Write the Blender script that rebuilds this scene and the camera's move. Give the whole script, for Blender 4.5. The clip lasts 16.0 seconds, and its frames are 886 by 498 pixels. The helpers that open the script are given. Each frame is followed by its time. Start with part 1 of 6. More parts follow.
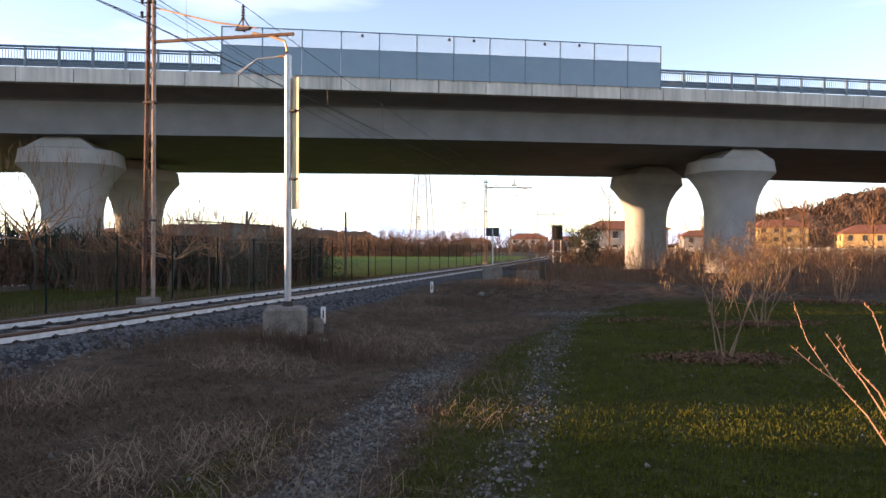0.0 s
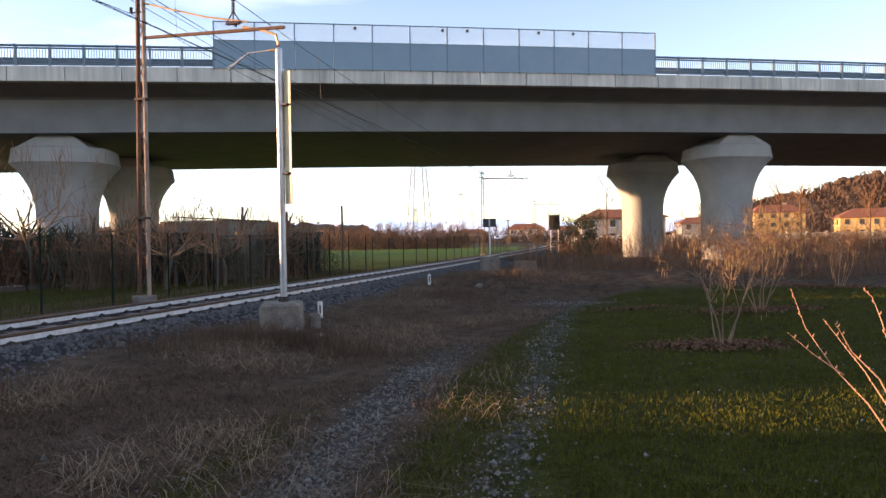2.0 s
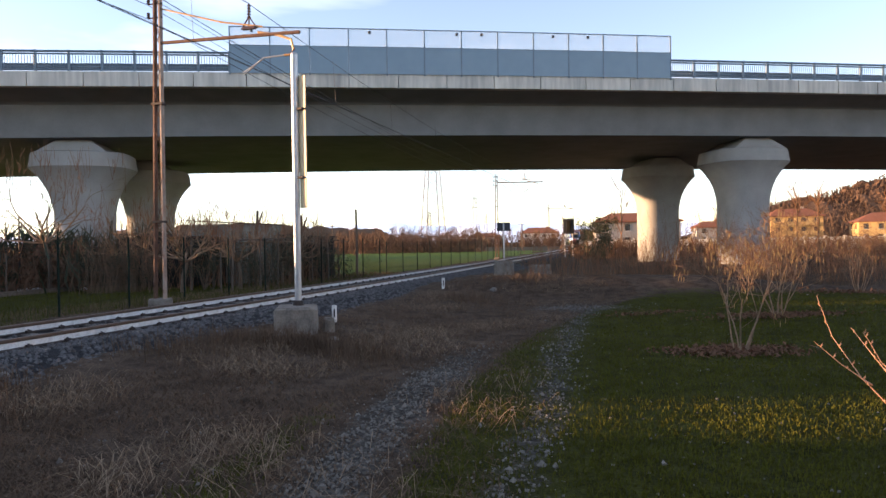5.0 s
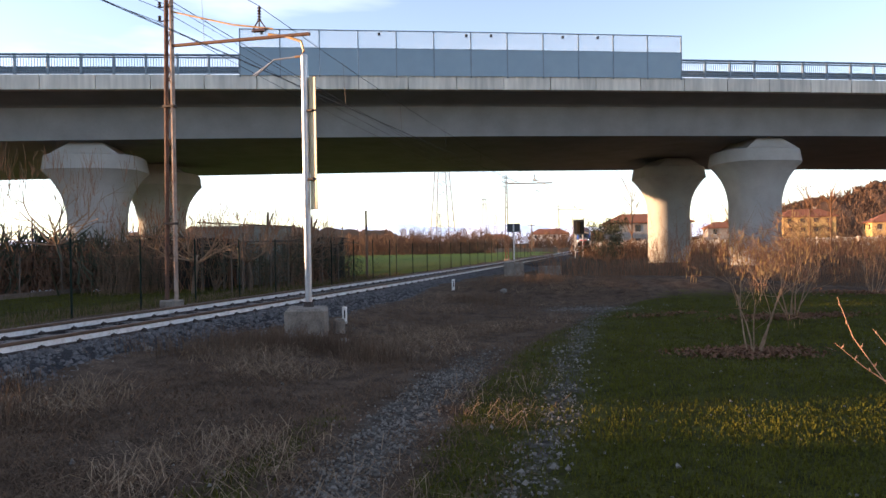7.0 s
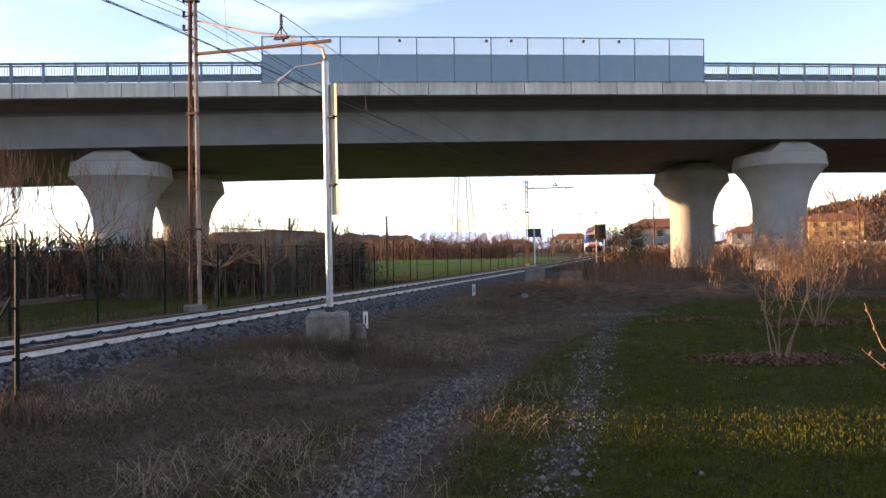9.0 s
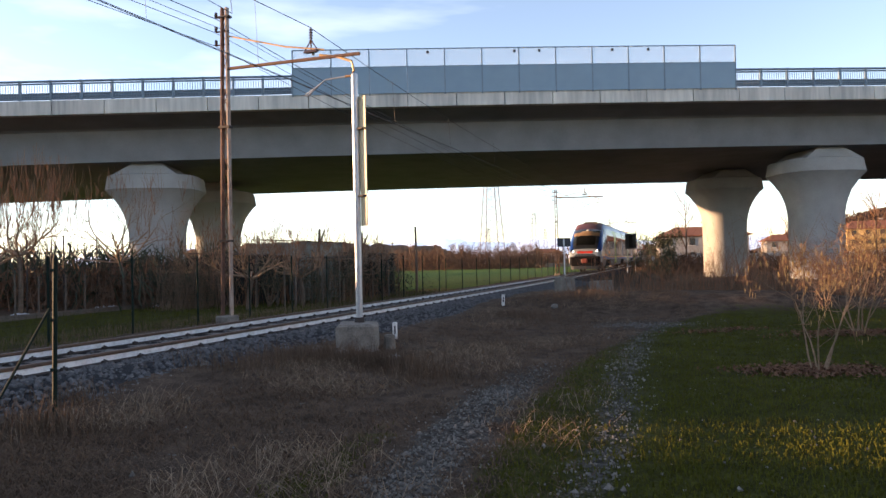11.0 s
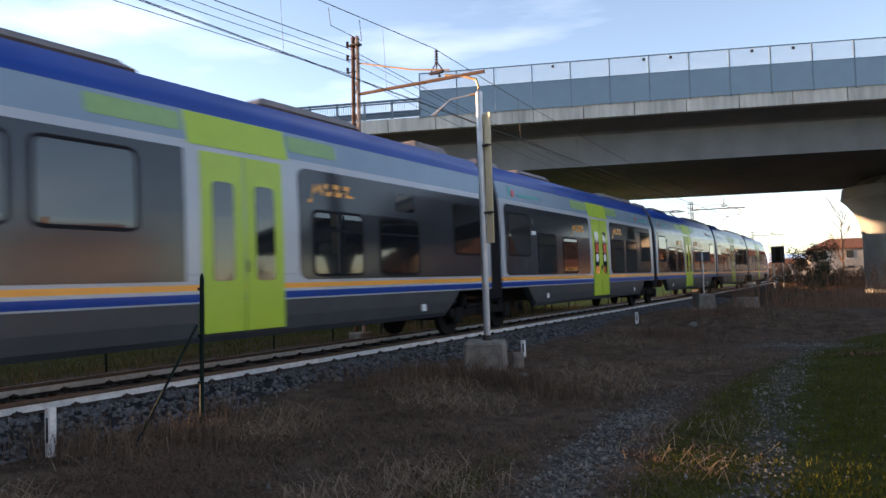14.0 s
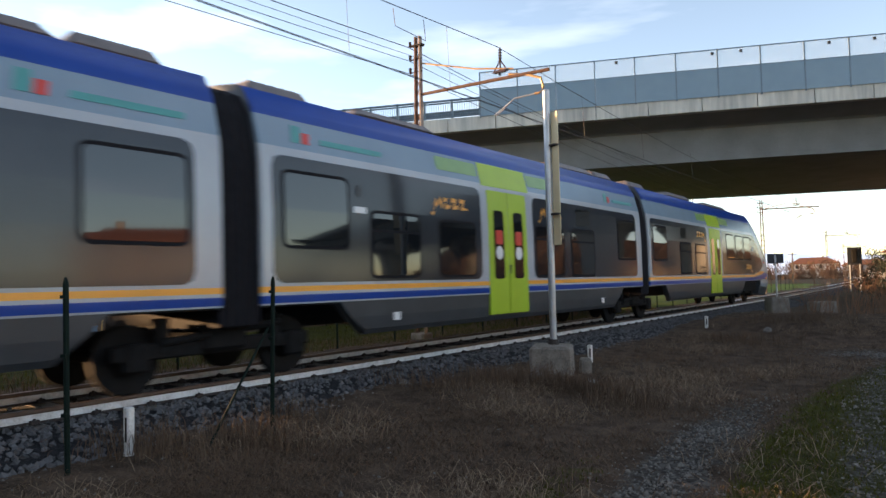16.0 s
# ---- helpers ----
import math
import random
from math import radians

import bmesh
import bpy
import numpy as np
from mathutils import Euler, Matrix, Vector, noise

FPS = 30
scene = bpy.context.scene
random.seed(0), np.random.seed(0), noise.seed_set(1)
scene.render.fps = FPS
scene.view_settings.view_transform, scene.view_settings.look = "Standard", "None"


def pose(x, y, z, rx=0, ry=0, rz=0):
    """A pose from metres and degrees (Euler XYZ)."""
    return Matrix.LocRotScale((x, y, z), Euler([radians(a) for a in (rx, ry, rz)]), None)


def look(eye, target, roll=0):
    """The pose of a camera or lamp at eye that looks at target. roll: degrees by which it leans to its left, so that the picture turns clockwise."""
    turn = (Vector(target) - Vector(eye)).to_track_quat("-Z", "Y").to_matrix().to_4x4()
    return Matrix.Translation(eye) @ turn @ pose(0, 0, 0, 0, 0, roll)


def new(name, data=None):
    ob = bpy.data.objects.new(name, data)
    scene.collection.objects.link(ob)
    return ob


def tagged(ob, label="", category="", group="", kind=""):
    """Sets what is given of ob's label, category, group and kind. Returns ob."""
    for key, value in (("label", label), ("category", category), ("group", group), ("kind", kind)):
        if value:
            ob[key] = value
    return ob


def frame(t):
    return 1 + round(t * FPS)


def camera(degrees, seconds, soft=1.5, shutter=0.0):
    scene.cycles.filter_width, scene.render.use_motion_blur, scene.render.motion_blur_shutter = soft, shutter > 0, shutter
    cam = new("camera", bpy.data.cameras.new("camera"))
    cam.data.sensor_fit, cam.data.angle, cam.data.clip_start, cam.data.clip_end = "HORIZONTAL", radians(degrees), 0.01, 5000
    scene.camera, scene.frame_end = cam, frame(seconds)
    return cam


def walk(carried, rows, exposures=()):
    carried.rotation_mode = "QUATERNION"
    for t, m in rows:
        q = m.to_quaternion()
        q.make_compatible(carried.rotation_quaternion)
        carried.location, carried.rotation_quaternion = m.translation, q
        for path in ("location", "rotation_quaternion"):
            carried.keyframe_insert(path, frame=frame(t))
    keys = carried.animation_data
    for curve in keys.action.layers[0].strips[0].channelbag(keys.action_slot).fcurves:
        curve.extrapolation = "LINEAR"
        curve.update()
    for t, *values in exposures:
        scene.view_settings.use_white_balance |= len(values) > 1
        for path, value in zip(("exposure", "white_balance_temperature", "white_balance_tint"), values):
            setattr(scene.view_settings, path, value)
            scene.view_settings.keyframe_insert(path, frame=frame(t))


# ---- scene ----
EYE = 1.65
PATH = [  # seconds, yaw, pitch, roll, and the sway of the eye in x, y, z
    (0.0, 0.12, -0.14, -0.15, 0.059, -0.091, -0.018),
    (0.5, -0.21, -0.35, 0.08, 0.060, -0.070, -0.010),
    (1.0, 0.19, -0.08, 0.50, 0.068, -0.058, -0.014),
    (1.5, 0.21, -0.40, 0.75, 0.078, -0.029, -0.020),
    (2.0, -0.06, -0.82, 0.99, 0.095, -0.025, -0.018),
    (2.5, 0.17, -0.62, 0.96, 0.086, -0.009, -0.005),
    (3.0, 0.23, -0.53, 0.86, 0.092, -0.016, -0.015),
    (3.5, 0.18, -0.53, 0.93, 0.085, -0.007, -0.019),
    (4.0, 0.49, -0.57, 0.92, 0.084, -0.007, -0.008),
    (6.5, 1.62, -0.34, 1.00, 0.076, 0.031, -0.016),
    (7.0, 1.91, -0.36, 1.00, 0.071, 0.030, -0.014),
    (7.5, 2.48, -0.17, 0.80, 0.068, 0.022, -0.015),
    (8.0, 2.81, -0.10, 0.83, 0.077, 0.012, -0.009),
    (8.5, 3.07, 0.11, 0.77, 0.072, 0.008, -0.016),
    (9.0, 3.64, 0.10, 1.08, 0.071, 0.023, -0.013),
    (11.5, 7.24, 1.39, 1.41, 0.066, 0.053, -0.008),
    (12.0, 8.72, 1.71, 1.56, 0.064, 0.062, -0.016),
    (12.5, 10.04, 1.77, 1.67, 0.058, 0.064, -0.040),
    (13.0, 11.68, 2.12, 1.94, 0.054, 0.086, -0.023),
    (13.5, 14.75, 2.71, 2.15, 0.047, 0.119, -0.035),
    (14.0, 16.88, 2.75, 1.78, 0.057, 0.192, -0.011),
    (14.5, 19.48, 2.57, 1.74, 0.033, 0.201, -0.004),
    (15.0, 19.12, 2.92, 1.53, 0.004, 0.193, 0.007),
    (15.5, 20.08, 2.69, 1.44, -0.049, 0.213, 0.023),
    (16.0, 21.66, 2.78, 1.32, -0.131, 0.290, 0.054),
]
cam = camera(66.36, 16.0, 1.5, 0.2)
walk(cam, [(t, pose(ex, ey, EYE + ez, 90 + p, r, y)) for t, y, p, r, ex, ey, ez in PATH], [(0.0, 1.97, 6150, 22), (9.0, 1.95, 6100, 22), (12.0, 1.82, 6000, 20), (13.5, 1.76, 5950, 20), (14.5, 1.88, 6250, 18), (16.0, 1.95, 6450, 16)])

# ---- world, sun, exposure ----
SUN_BEARING, SUN_HEIGHT = 271.0, 3.6
world = bpy.data.worlds.new("sky")
scene.world = world
world.use_nodes = True
wn = world.node_tree.nodes
sky = wn.new("ShaderNodeTexSky")
sky.sky_type, sky.sun_disc = "NISHITA", False
sky.sun_elevation, sky.sun_rotation = radians(SUN_HEIGHT), radians(SUN_BEARING)
sky.air_density, sky.dust_density, sky.ozone_density = 0.7, 0.1, 1.0
wn["Background"].inputs["Strength"].default_value = 0.15
pale = wn.new("ShaderNodeHueSaturation")      # thin winter haze takes colour out of the sky
pale.inputs["Saturation"].default_value, pale.inputs["Value"].default_value = 0.80, 1.12
world.node_tree.links.new(sky.outputs[0], pale.inputs["Color"])
wisp_at, wisp_map, wisp, wisp_ramp, wisp_mix = (wn.new("ShaderNode" + k) for k in ("TexCoord", "Mapping", "TexNoise", "MapRange", "MixRGB"))
wisp_map.inputs["Scale"].default_value = (1.2, 2.6, 7.0)
wisp.inputs["Scale"].default_value, wisp.inputs["Detail"].default_value = 1.6, 6.0
wisp_ramp.inputs["From Min"].default_value, wisp_ramp.inputs["From Max"].default_value = 0.48, 0.75
wisp_ramp.inputs["To Max"].default_value = 0.30
wisp_mix.inputs["Color2"].default_value = (5.6, 5.7, 5.9, 1)
for a, b in ((wisp_at.outputs["Generated"], wisp_map.inputs[0]), (wisp_map.outputs[0], wisp.inputs["Vector"]), (wisp.outputs[0], wisp_ramp.inputs[0]),
             (wisp_ramp.outputs[0], wisp_mix.inputs["Fac"]), (pale.outputs[0], wisp_mix.inputs["Color1"]), (wisp_mix.outputs[0], wn["Background"].inputs["Color"])):
    world.node_tree.links.new(a, b)
sun = new("sun", bpy.data.lights.new("sun", "SUN"))
sun.data.energy, sun.data.angle, sun.data.color = 5.0, radians(0.6), (1.0, 0.60, 0.28)
_b, _e = radians(SUN_BEARING), radians(SUN_HEIGHT)
sun.matrix_world = look((0, 0, 30), (-math.sin(_b) * math.cos(_e), -math.cos(_b) * math.cos(_e), 30 - math.sin(_e)))
scene.view_settings.exposure = 1.6


# ---- materials ----
def mat(name, c1, c2=None, scale=4.0, rough=0.8, bump=0.2, metal=0.0, fine=60.0, vary=0.0, stretch=(1, 1, 1), spec=None, patch=0.5):
    """A surface of two colours mixed by coarse and fine noise, with relief."""
    m = bpy.data.materials.new(name)
    m.use_nodes = True
    nt = m.node_tree
    n, l = nt.nodes, nt.links
    b = n["Principled BSDF"]
    c2 = c2 or tuple(v * 0.72 for v in c1)
    tc, mp = n.new("ShaderNodeTexCoord"), n.new("ShaderNodeMapping")
    mp.inputs["Scale"].default_value = stretch
    l.new(tc.outputs["Object"], mp.inputs[0])
    n1, n2 = n.new("ShaderNodeTexNoise"), n.new("ShaderNodeTexNoise")
    for t, s, d in ((n1, scale, 5.0), (n2, fine, 3.0)):
        t.inputs["Scale"].default_value, t.inputs["Detail"].default_value = s, d
        l.new(mp.outputs[0], t.inputs["Vector"])
    mx = n.new("ShaderNodeMath")
    mx.operation, mx.inputs[1].default_value, mx.inputs[2].default_value = "MULTIPLY_ADD", 0.45, 0.0
    l.new(n2.outputs[0], mx.inputs[0])
    ad = n.new("ShaderNodeMath")
    ad.operation, ad.inputs[1].default_value = "MULTIPLY_ADD", 0.6
    l.new(n1.outputs[0], ad.inputs[0])
    l.new(mx.outputs[0], ad.inputs[2])
    last = ad
    if vary:
        oi, va = n.new("ShaderNodeObjectInfo"), n.new("ShaderNodeMath")
        ge = n.new("ShaderNodeNewGeometry")
        sm = n.new("ShaderNodeMath")
        sm.operation = "ADD"
        l.new(oi.outputs["Random"], sm.inputs[0])
        l.new(ge.outputs["Random Per Island"], sm.inputs[1])
        va.operation, va.inputs[1].default_value = "MULTIPLY_ADD", vary
        l.new(sm.outputs[0], va.inputs[0])
        l.new(ad.outputs[0], va.inputs[2])
        last = va
    rp = n.new("ShaderNodeValToRGB")
    lo = patch - 0.16
    rp.color_ramp.elements[0].position, rp.color_ramp.elements[1].position = lo, lo + 0.34 + vary
    rp.color_ramp.elements[0].color, rp.color_ramp.elements[1].color = (*c2, 1), (*c1, 1)
    l.new(last.outputs[0], rp.inputs[0])
    l.new(rp.outputs[0], b.inputs["Base Color"])
    b.inputs["Roughness"].default_value, b.inputs["Metallic"].default_value = rough, metal
    if spec is None and rough >= 0.8 and not metal:
        spec = 0.12
    if spec is not None:
        b.inputs["Specular IOR Level"].default_value = spec
    if bump:
        bp = n.new("ShaderNodeBump")
        bp.inputs["Strength"].default_value, bp.inputs["Distance"].default_value = bump, 0.02
        l.new(ad.outputs[0], bp.inputs["Height"])
        l.new(bp.outputs[0], b.inputs["Normal"])
    return m


def glow(name, colour, strength):
    m = mat(name, colour, bump=0)
    b = m.node_tree.nodes["Principled BSDF"]
    b.inputs["Emission Color"].default_value, b.inputs["Emission Strength"].default_value = (*colour, 1), strength
    return m


def glassy(name, colour, rough=0.05, mix=0.5):
    """Thin see-through sheet: part glass coat, part clear."""
    m = bpy.data.materials.new(name)
    m.use_nodes = True
    n, l = m.node_tree.nodes, m.node_tree.links
    b, tr, ms = n["Principled BSDF"], n.new("ShaderNodeBsdfTransparent"), n.new("ShaderNodeMixShader")
    b.inputs["Base Color"].default_value, b.inputs["Roughness"].default_value = (*colour, 1), rough
    ms.inputs[0].default_value = mix
    l.new(tr.outputs[0], ms.inputs[1])
    l.new(b.outputs[0], ms.inputs[2])
    l.new(ms.outputs[0], n["Material Output"].inputs[0])
    return m


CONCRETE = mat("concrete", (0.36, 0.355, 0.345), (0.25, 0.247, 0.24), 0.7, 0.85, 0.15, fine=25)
# the piers' concrete again, with the girder's shade darkened into its colour
CONCRETE_DECK_SHADED = mat("shaded_deck_concrete", (0.235, 0.245, 0.26), (0.165, 0.172, 0.184), 0.7, 0.85, 0.15, fine=25)
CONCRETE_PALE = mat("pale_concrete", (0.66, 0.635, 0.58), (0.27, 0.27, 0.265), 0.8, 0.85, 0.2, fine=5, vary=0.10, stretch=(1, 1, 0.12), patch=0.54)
CONCRETE_OLD = mat("old_concrete", (0.25, 0.22, 0.185), (0.11, 0.095, 0.08), 5, 0.9, 0.5, fine=40)
SCREEN_BLUE = mat("screen_blue", (0.20, 0.29, 0.37), (0.17, 0.25, 0.33), 1.5, 0.45, 0.03, vary=0.05)
STEEL_BLUE = mat("railing_steel", (0.16, 0.22, 0.28), (0.11, 0.15, 0.19), 6, 0.45, 0.05, metal=0.2)
SCREEN_CLEAR = glassy("clear_screen", (0.8, 0.86, 0.9), 0.08, 0.28)
GALV = mat("galvanised_steel", (0.52, 0.53, 0.54), (0.38, 0.38, 0.39), 8, 0.42, 0.05, metal=0.7)
RUST = mat("rusty_steel", (0.16, 0.085, 0.055), (0.08, 0.042, 0.03), 9, 0.75, 0.25, metal=0.3)
RAIL_WHITE = mat("white_rail_paint", (0.66, 0.65, 0.63), (0.34, 0.31, 0.28), 6, 0.7, 0.1, fine=40, patch=0.42)
RAIL_TOP = mat("worn_rail_head", (0.12, 0.075, 0.05), (0.06, 0.035, 0.025), 8, 0.5, 0.05, metal=0.3)
SLEEPER = mat("sleeper_concrete", (0.22, 0.20, 0.18), (0.11, 0.095, 0.085), 6, 0.9, 0.3, vary=0.1)
BALLAST = mat("ballast", (0.032, 0.032, 0.034), (0.008, 0.008, 0.009), 16, 0.9, 1.0, fine=45)
BALLAST_STONE = mat("ballast_stone", (0.125, 0.122, 0.122), (0.007, 0.007, 0.008), 9, 0.85, 0.3, vary=0.3)
DARK = mat("dark_paint", (0.03, 0.032, 0.036), (0.018, 0.019, 0.022), 8, 0.5, 0.05)
RUST_DARK = mat("dark_rusty_iron", (0.06, 0.045, 0.038), (0.028, 0.022, 0.02), 12, 0.8, 0.2, metal=0.3)
TR_WHITE = mat("train_silver_white", (0.40, 0.425, 0.455), (0.335, 0.355, 0.385), 1.2, 0.22, 0.02)
TR_PALE = mat("train_pale_blue", (0.20, 0.275, 0.345), (0.17, 0.235, 0.30), 1.2, 0.25, 0.02)
TR_BLUE = mat("train_deep_blue", (0.004, 0.046, 0.27), (0.003, 0.034, 0.21), 2, 0.3, 0.02, spec=0.35)
TR_ORANGE = mat("train_orange", (0.85, 0.36, 0.04), (0.72, 0.30, 0.035), 2, 0.3, 0.02)
TR_GREY = mat("train_window_band", (0.034, 0.038, 0.046), (0.024, 0.028, 0.034), 1.0, 0.13, 0.02, spec=0.35)
TR_SKIRT = mat("train_skirt", (0.046, 0.052, 0.060), (0.028, 0.031, 0.036), 1.5, 0.4, 0.06)
TR_ROOF = mat("train_roof", (0.17, 0.07, 0.085), (0.10, 0.05, 0.065), 2, 0.6, 0.1)
TR_GREEN = mat("train_door_green", (0.36, 0.50, 0.02), (0.30, 0.43, 0.017), 2, 0.35, 0.02)
TR_GLASS = mat("train_glass", (0.010, 0.012, 0.014), (0.007, 0.008, 0.010), 2, 0.04, 0.0, spec=0.7)
TR_SCREEN = mat("cab_glass", (0.045, 0.06, 0.075), (0.03, 0.04, 0.05), 2, 0.05, 0.0, spec=0.8)
TR_RUBBER = mat("gangway_rubber", (0.016, 0.015, 0.018), (0.009, 0.009, 0.011), 10, 0.8, 0.4)
TR_RED = mat("train_red", (0.62, 0.05, 0.03), (0.5, 0.035, 0.025), 3, 0.35, 0.02)
TR_RED_DULL = mat("dull_red_paint", (0.22, 0.05, 0.035), (0.13, 0.03, 0.025), 5, 0.6, 0.1)
TR_GREEN_PALE = mat("faded_green_film", (0.22, 0.36, 0.12), (0.18, 0.30, 0.11), 3, 0.3, 0.0)
TR_IRON = mat("bogie_iron", (0.016, 0.015, 0.015), (0.008, 0.008, 0.008), 8, 0.8, 0.3)
TR_UNIT = mat("roof_unit", (0.17, 0.145, 0.14), (0.09, 0.08, 0.08), 4, 0.5, 0.1)
STICKER = mat("white_sticker", (0.72, 0.72, 0.72), (0.65, 0.65, 0.65), 3, 0.4, 0.0)
TEAL = mat("teal_letters", (0.06, 0.28, 0.27), (0.05, 0.24, 0.23), 3, 0.4, 0.0)
LAMP = glow("headlamp_glow", (1.0, 0.93, 0.78), 9.0)
# pale base colour stands in for sky reflected in the cab side glass
CAB_PANE_SKY = mat("cab_side_pane_sky", (0.50, 0.60, 0.66), (0.42, 0.52, 0.58), 2, 0.06, 0.0)
# orange in the brow's colour imitates its reflection of the sunset
NOSE_BROW_SUNSET = mat("nose_brow_sunset", (0.52, 0.32, 0.14), (0.42, 0.25, 0.10), 2, 0.3, 0.0, metal=0.4)
BARK = mat("bark", (0.17, 0.125, 0.09), (0.08, 0.058, 0.042), 14, 0.9, 0.4)
BARK_PALE = mat("pale_hazel_bark", (0.27, 0.19, 0.125), (0.15, 0.10, 0.065), 16, 0.8, 0.3)
TWIG = mat("dry_twigs", (0.24, 0.13, 0.075), (0.10, 0.058, 0.038), 6, 0.9, 0.0, vary=0.2)
CATKIN = mat("catkins", (0.34, 0.23, 0.10), (0.20, 0.13, 0.06), 6, 0.9, 0.0, vary=0.2)
DRYGRASS = mat("dry_grass", (0.160, 0.110, 0.074), (0.040, 0.028, 0.020), 1.2, 0.95, 0.0, vary=0.25, spec=0.05)
STRAW = mat("pale_straw", (0.27, 0.20, 0.135), (0.10, 0.072, 0.048), 2, 0.9, 0.0, vary=0.2, spec=0.08)
GRASS = mat("lawn_grass", (0.082, 0.082, 0.012), (0.022, 0.026, 0.005), 0.7, 0.85, 0.0, vary=0.22, spec=0.05)
LEAF = mat("dead_leaves", (0.16, 0.085, 0.05), (0.06, 0.035, 0.024), 5, 0.9, 0.0, vary=0.25)
EVERGREEN = mat("evergreen_leaves", (0.030, 0.040, 0.014), (0.010, 0.014, 0.006), 3, 0.7, 0.0, vary=0.25)
GRAVEL = mat("path_gravel", (0.19, 0.175, 0.155), (0.045, 0.04, 0.035), 10, 0.9, 0.2, vary=0.25, spec=0.08)
WOODS = mat("bare_woods", (0.145, 0.088, 0.055), (0.065, 0.042, 0.030), 0.25, 0.95, 0.6, fine=2.0, vary=0.15)
OLDWOOD = mat("weathered_wood", (0.14, 0.112, 0.088), (0.065, 0.05, 0.04), 9, 0.9, 0.3, stretch=(3, 3, 0.4))
FENCE_GREEN = mat("fence_green_steel", (0.008, 0.018, 0.013), (0.005, 0.010, 0.008), 8, 0.7, 0.1, spec=0.12)
SHED = mat("shed_sheet", (0.035, 0.032, 0.030), (0.016, 0.015, 0.014), 2, 0.95, 0.2, spec=0.1)
SHED_PALE = mat("pale_shed_sheet", (0.20, 0.205, 0.21), (0.13, 0.13, 0.135), 2, 0.7, 0.1)
PLASTIC = mat("white_plastic_sheet", (0.42, 0.42, 0.43), (0.24, 0.24, 0.25), 3, 0.4, 0.4)
BLUE_TUB = mat("blue_plastic", (0.10, 0.22, 0.38), (0.07, 0.16, 0.28), 3, 0.5, 0.05)
WALL_OCHRE = mat("ochre_render", (0.56, 0.38, 0.16), (0.48, 0.32, 0.13), 1.5, 0.9, 0.1)
WALL_WHITE = mat("white_render", (0.66, 0.63, 0.58), (0.54, 0.51, 0.47), 0.8, 0.9, 0.1)
WALL_GREY = mat("grey_render", (0.34, 0.31, 0.28), (0.26, 0.24, 0.22), 0.8, 0.9, 0.1)
ROOF_TILE = mat("clay_roof_tiles", (0.30, 0.12, 0.065), (0.19, 0.075, 0.045), 3, 0.9, 0.5, stretch=(1, 6, 1))
WINDOW_DARK = mat("house_glass", (0.03, 0.033, 0.038), (0.02, 0.022, 0.026), 3, 0.1, 0.0)
SNOW_HAZE = mat("hazy_snowy_rock", (0.86, 0.85, 0.86), (0.66, 0.70, 0.77), 0.006, 0.95, 0.0, fine=0.03)
SNOW_HAZE.node_tree.nodes["Principled BSDF"].inputs["Emission Color"].default_value = (0.66, 0.72, 0.84, 1)
SNOW_HAZE.node_tree.nodes["Principled BSDF"].inputs["Emission Strength"].default_value = 0.16      # faint glow stands in for bright hazy air before the far range
CREAM = mat("cream_sheet_back", (0.66, 0.52, 0.31), (0.58, 0.45, 0.26), 3, 0.5, 0.05)
PORCELAIN = mat("brown_porcelain", (0.07, 0.035, 0.025), (0.05, 0.025, 0.018), 4, 0.25, 0.0)
WIRE = mat("overhead_wire", (0.05, 0.045, 0.042), (0.035, 0.03, 0.03), 4, 0.6, 0.0, metal=0.4)
BRASS = mat("ochre_steel_tube", (0.50, 0.30, 0.13), (0.34, 0.20, 0.09), 6, 0.5, 0.1, metal=0.3)
MARK_WHITE = mat("white_marker_paint", (0.70, 0.68, 0.64), (0.40, 0.37, 0.33), 9, 0.8, 0.2, patch=0.42)


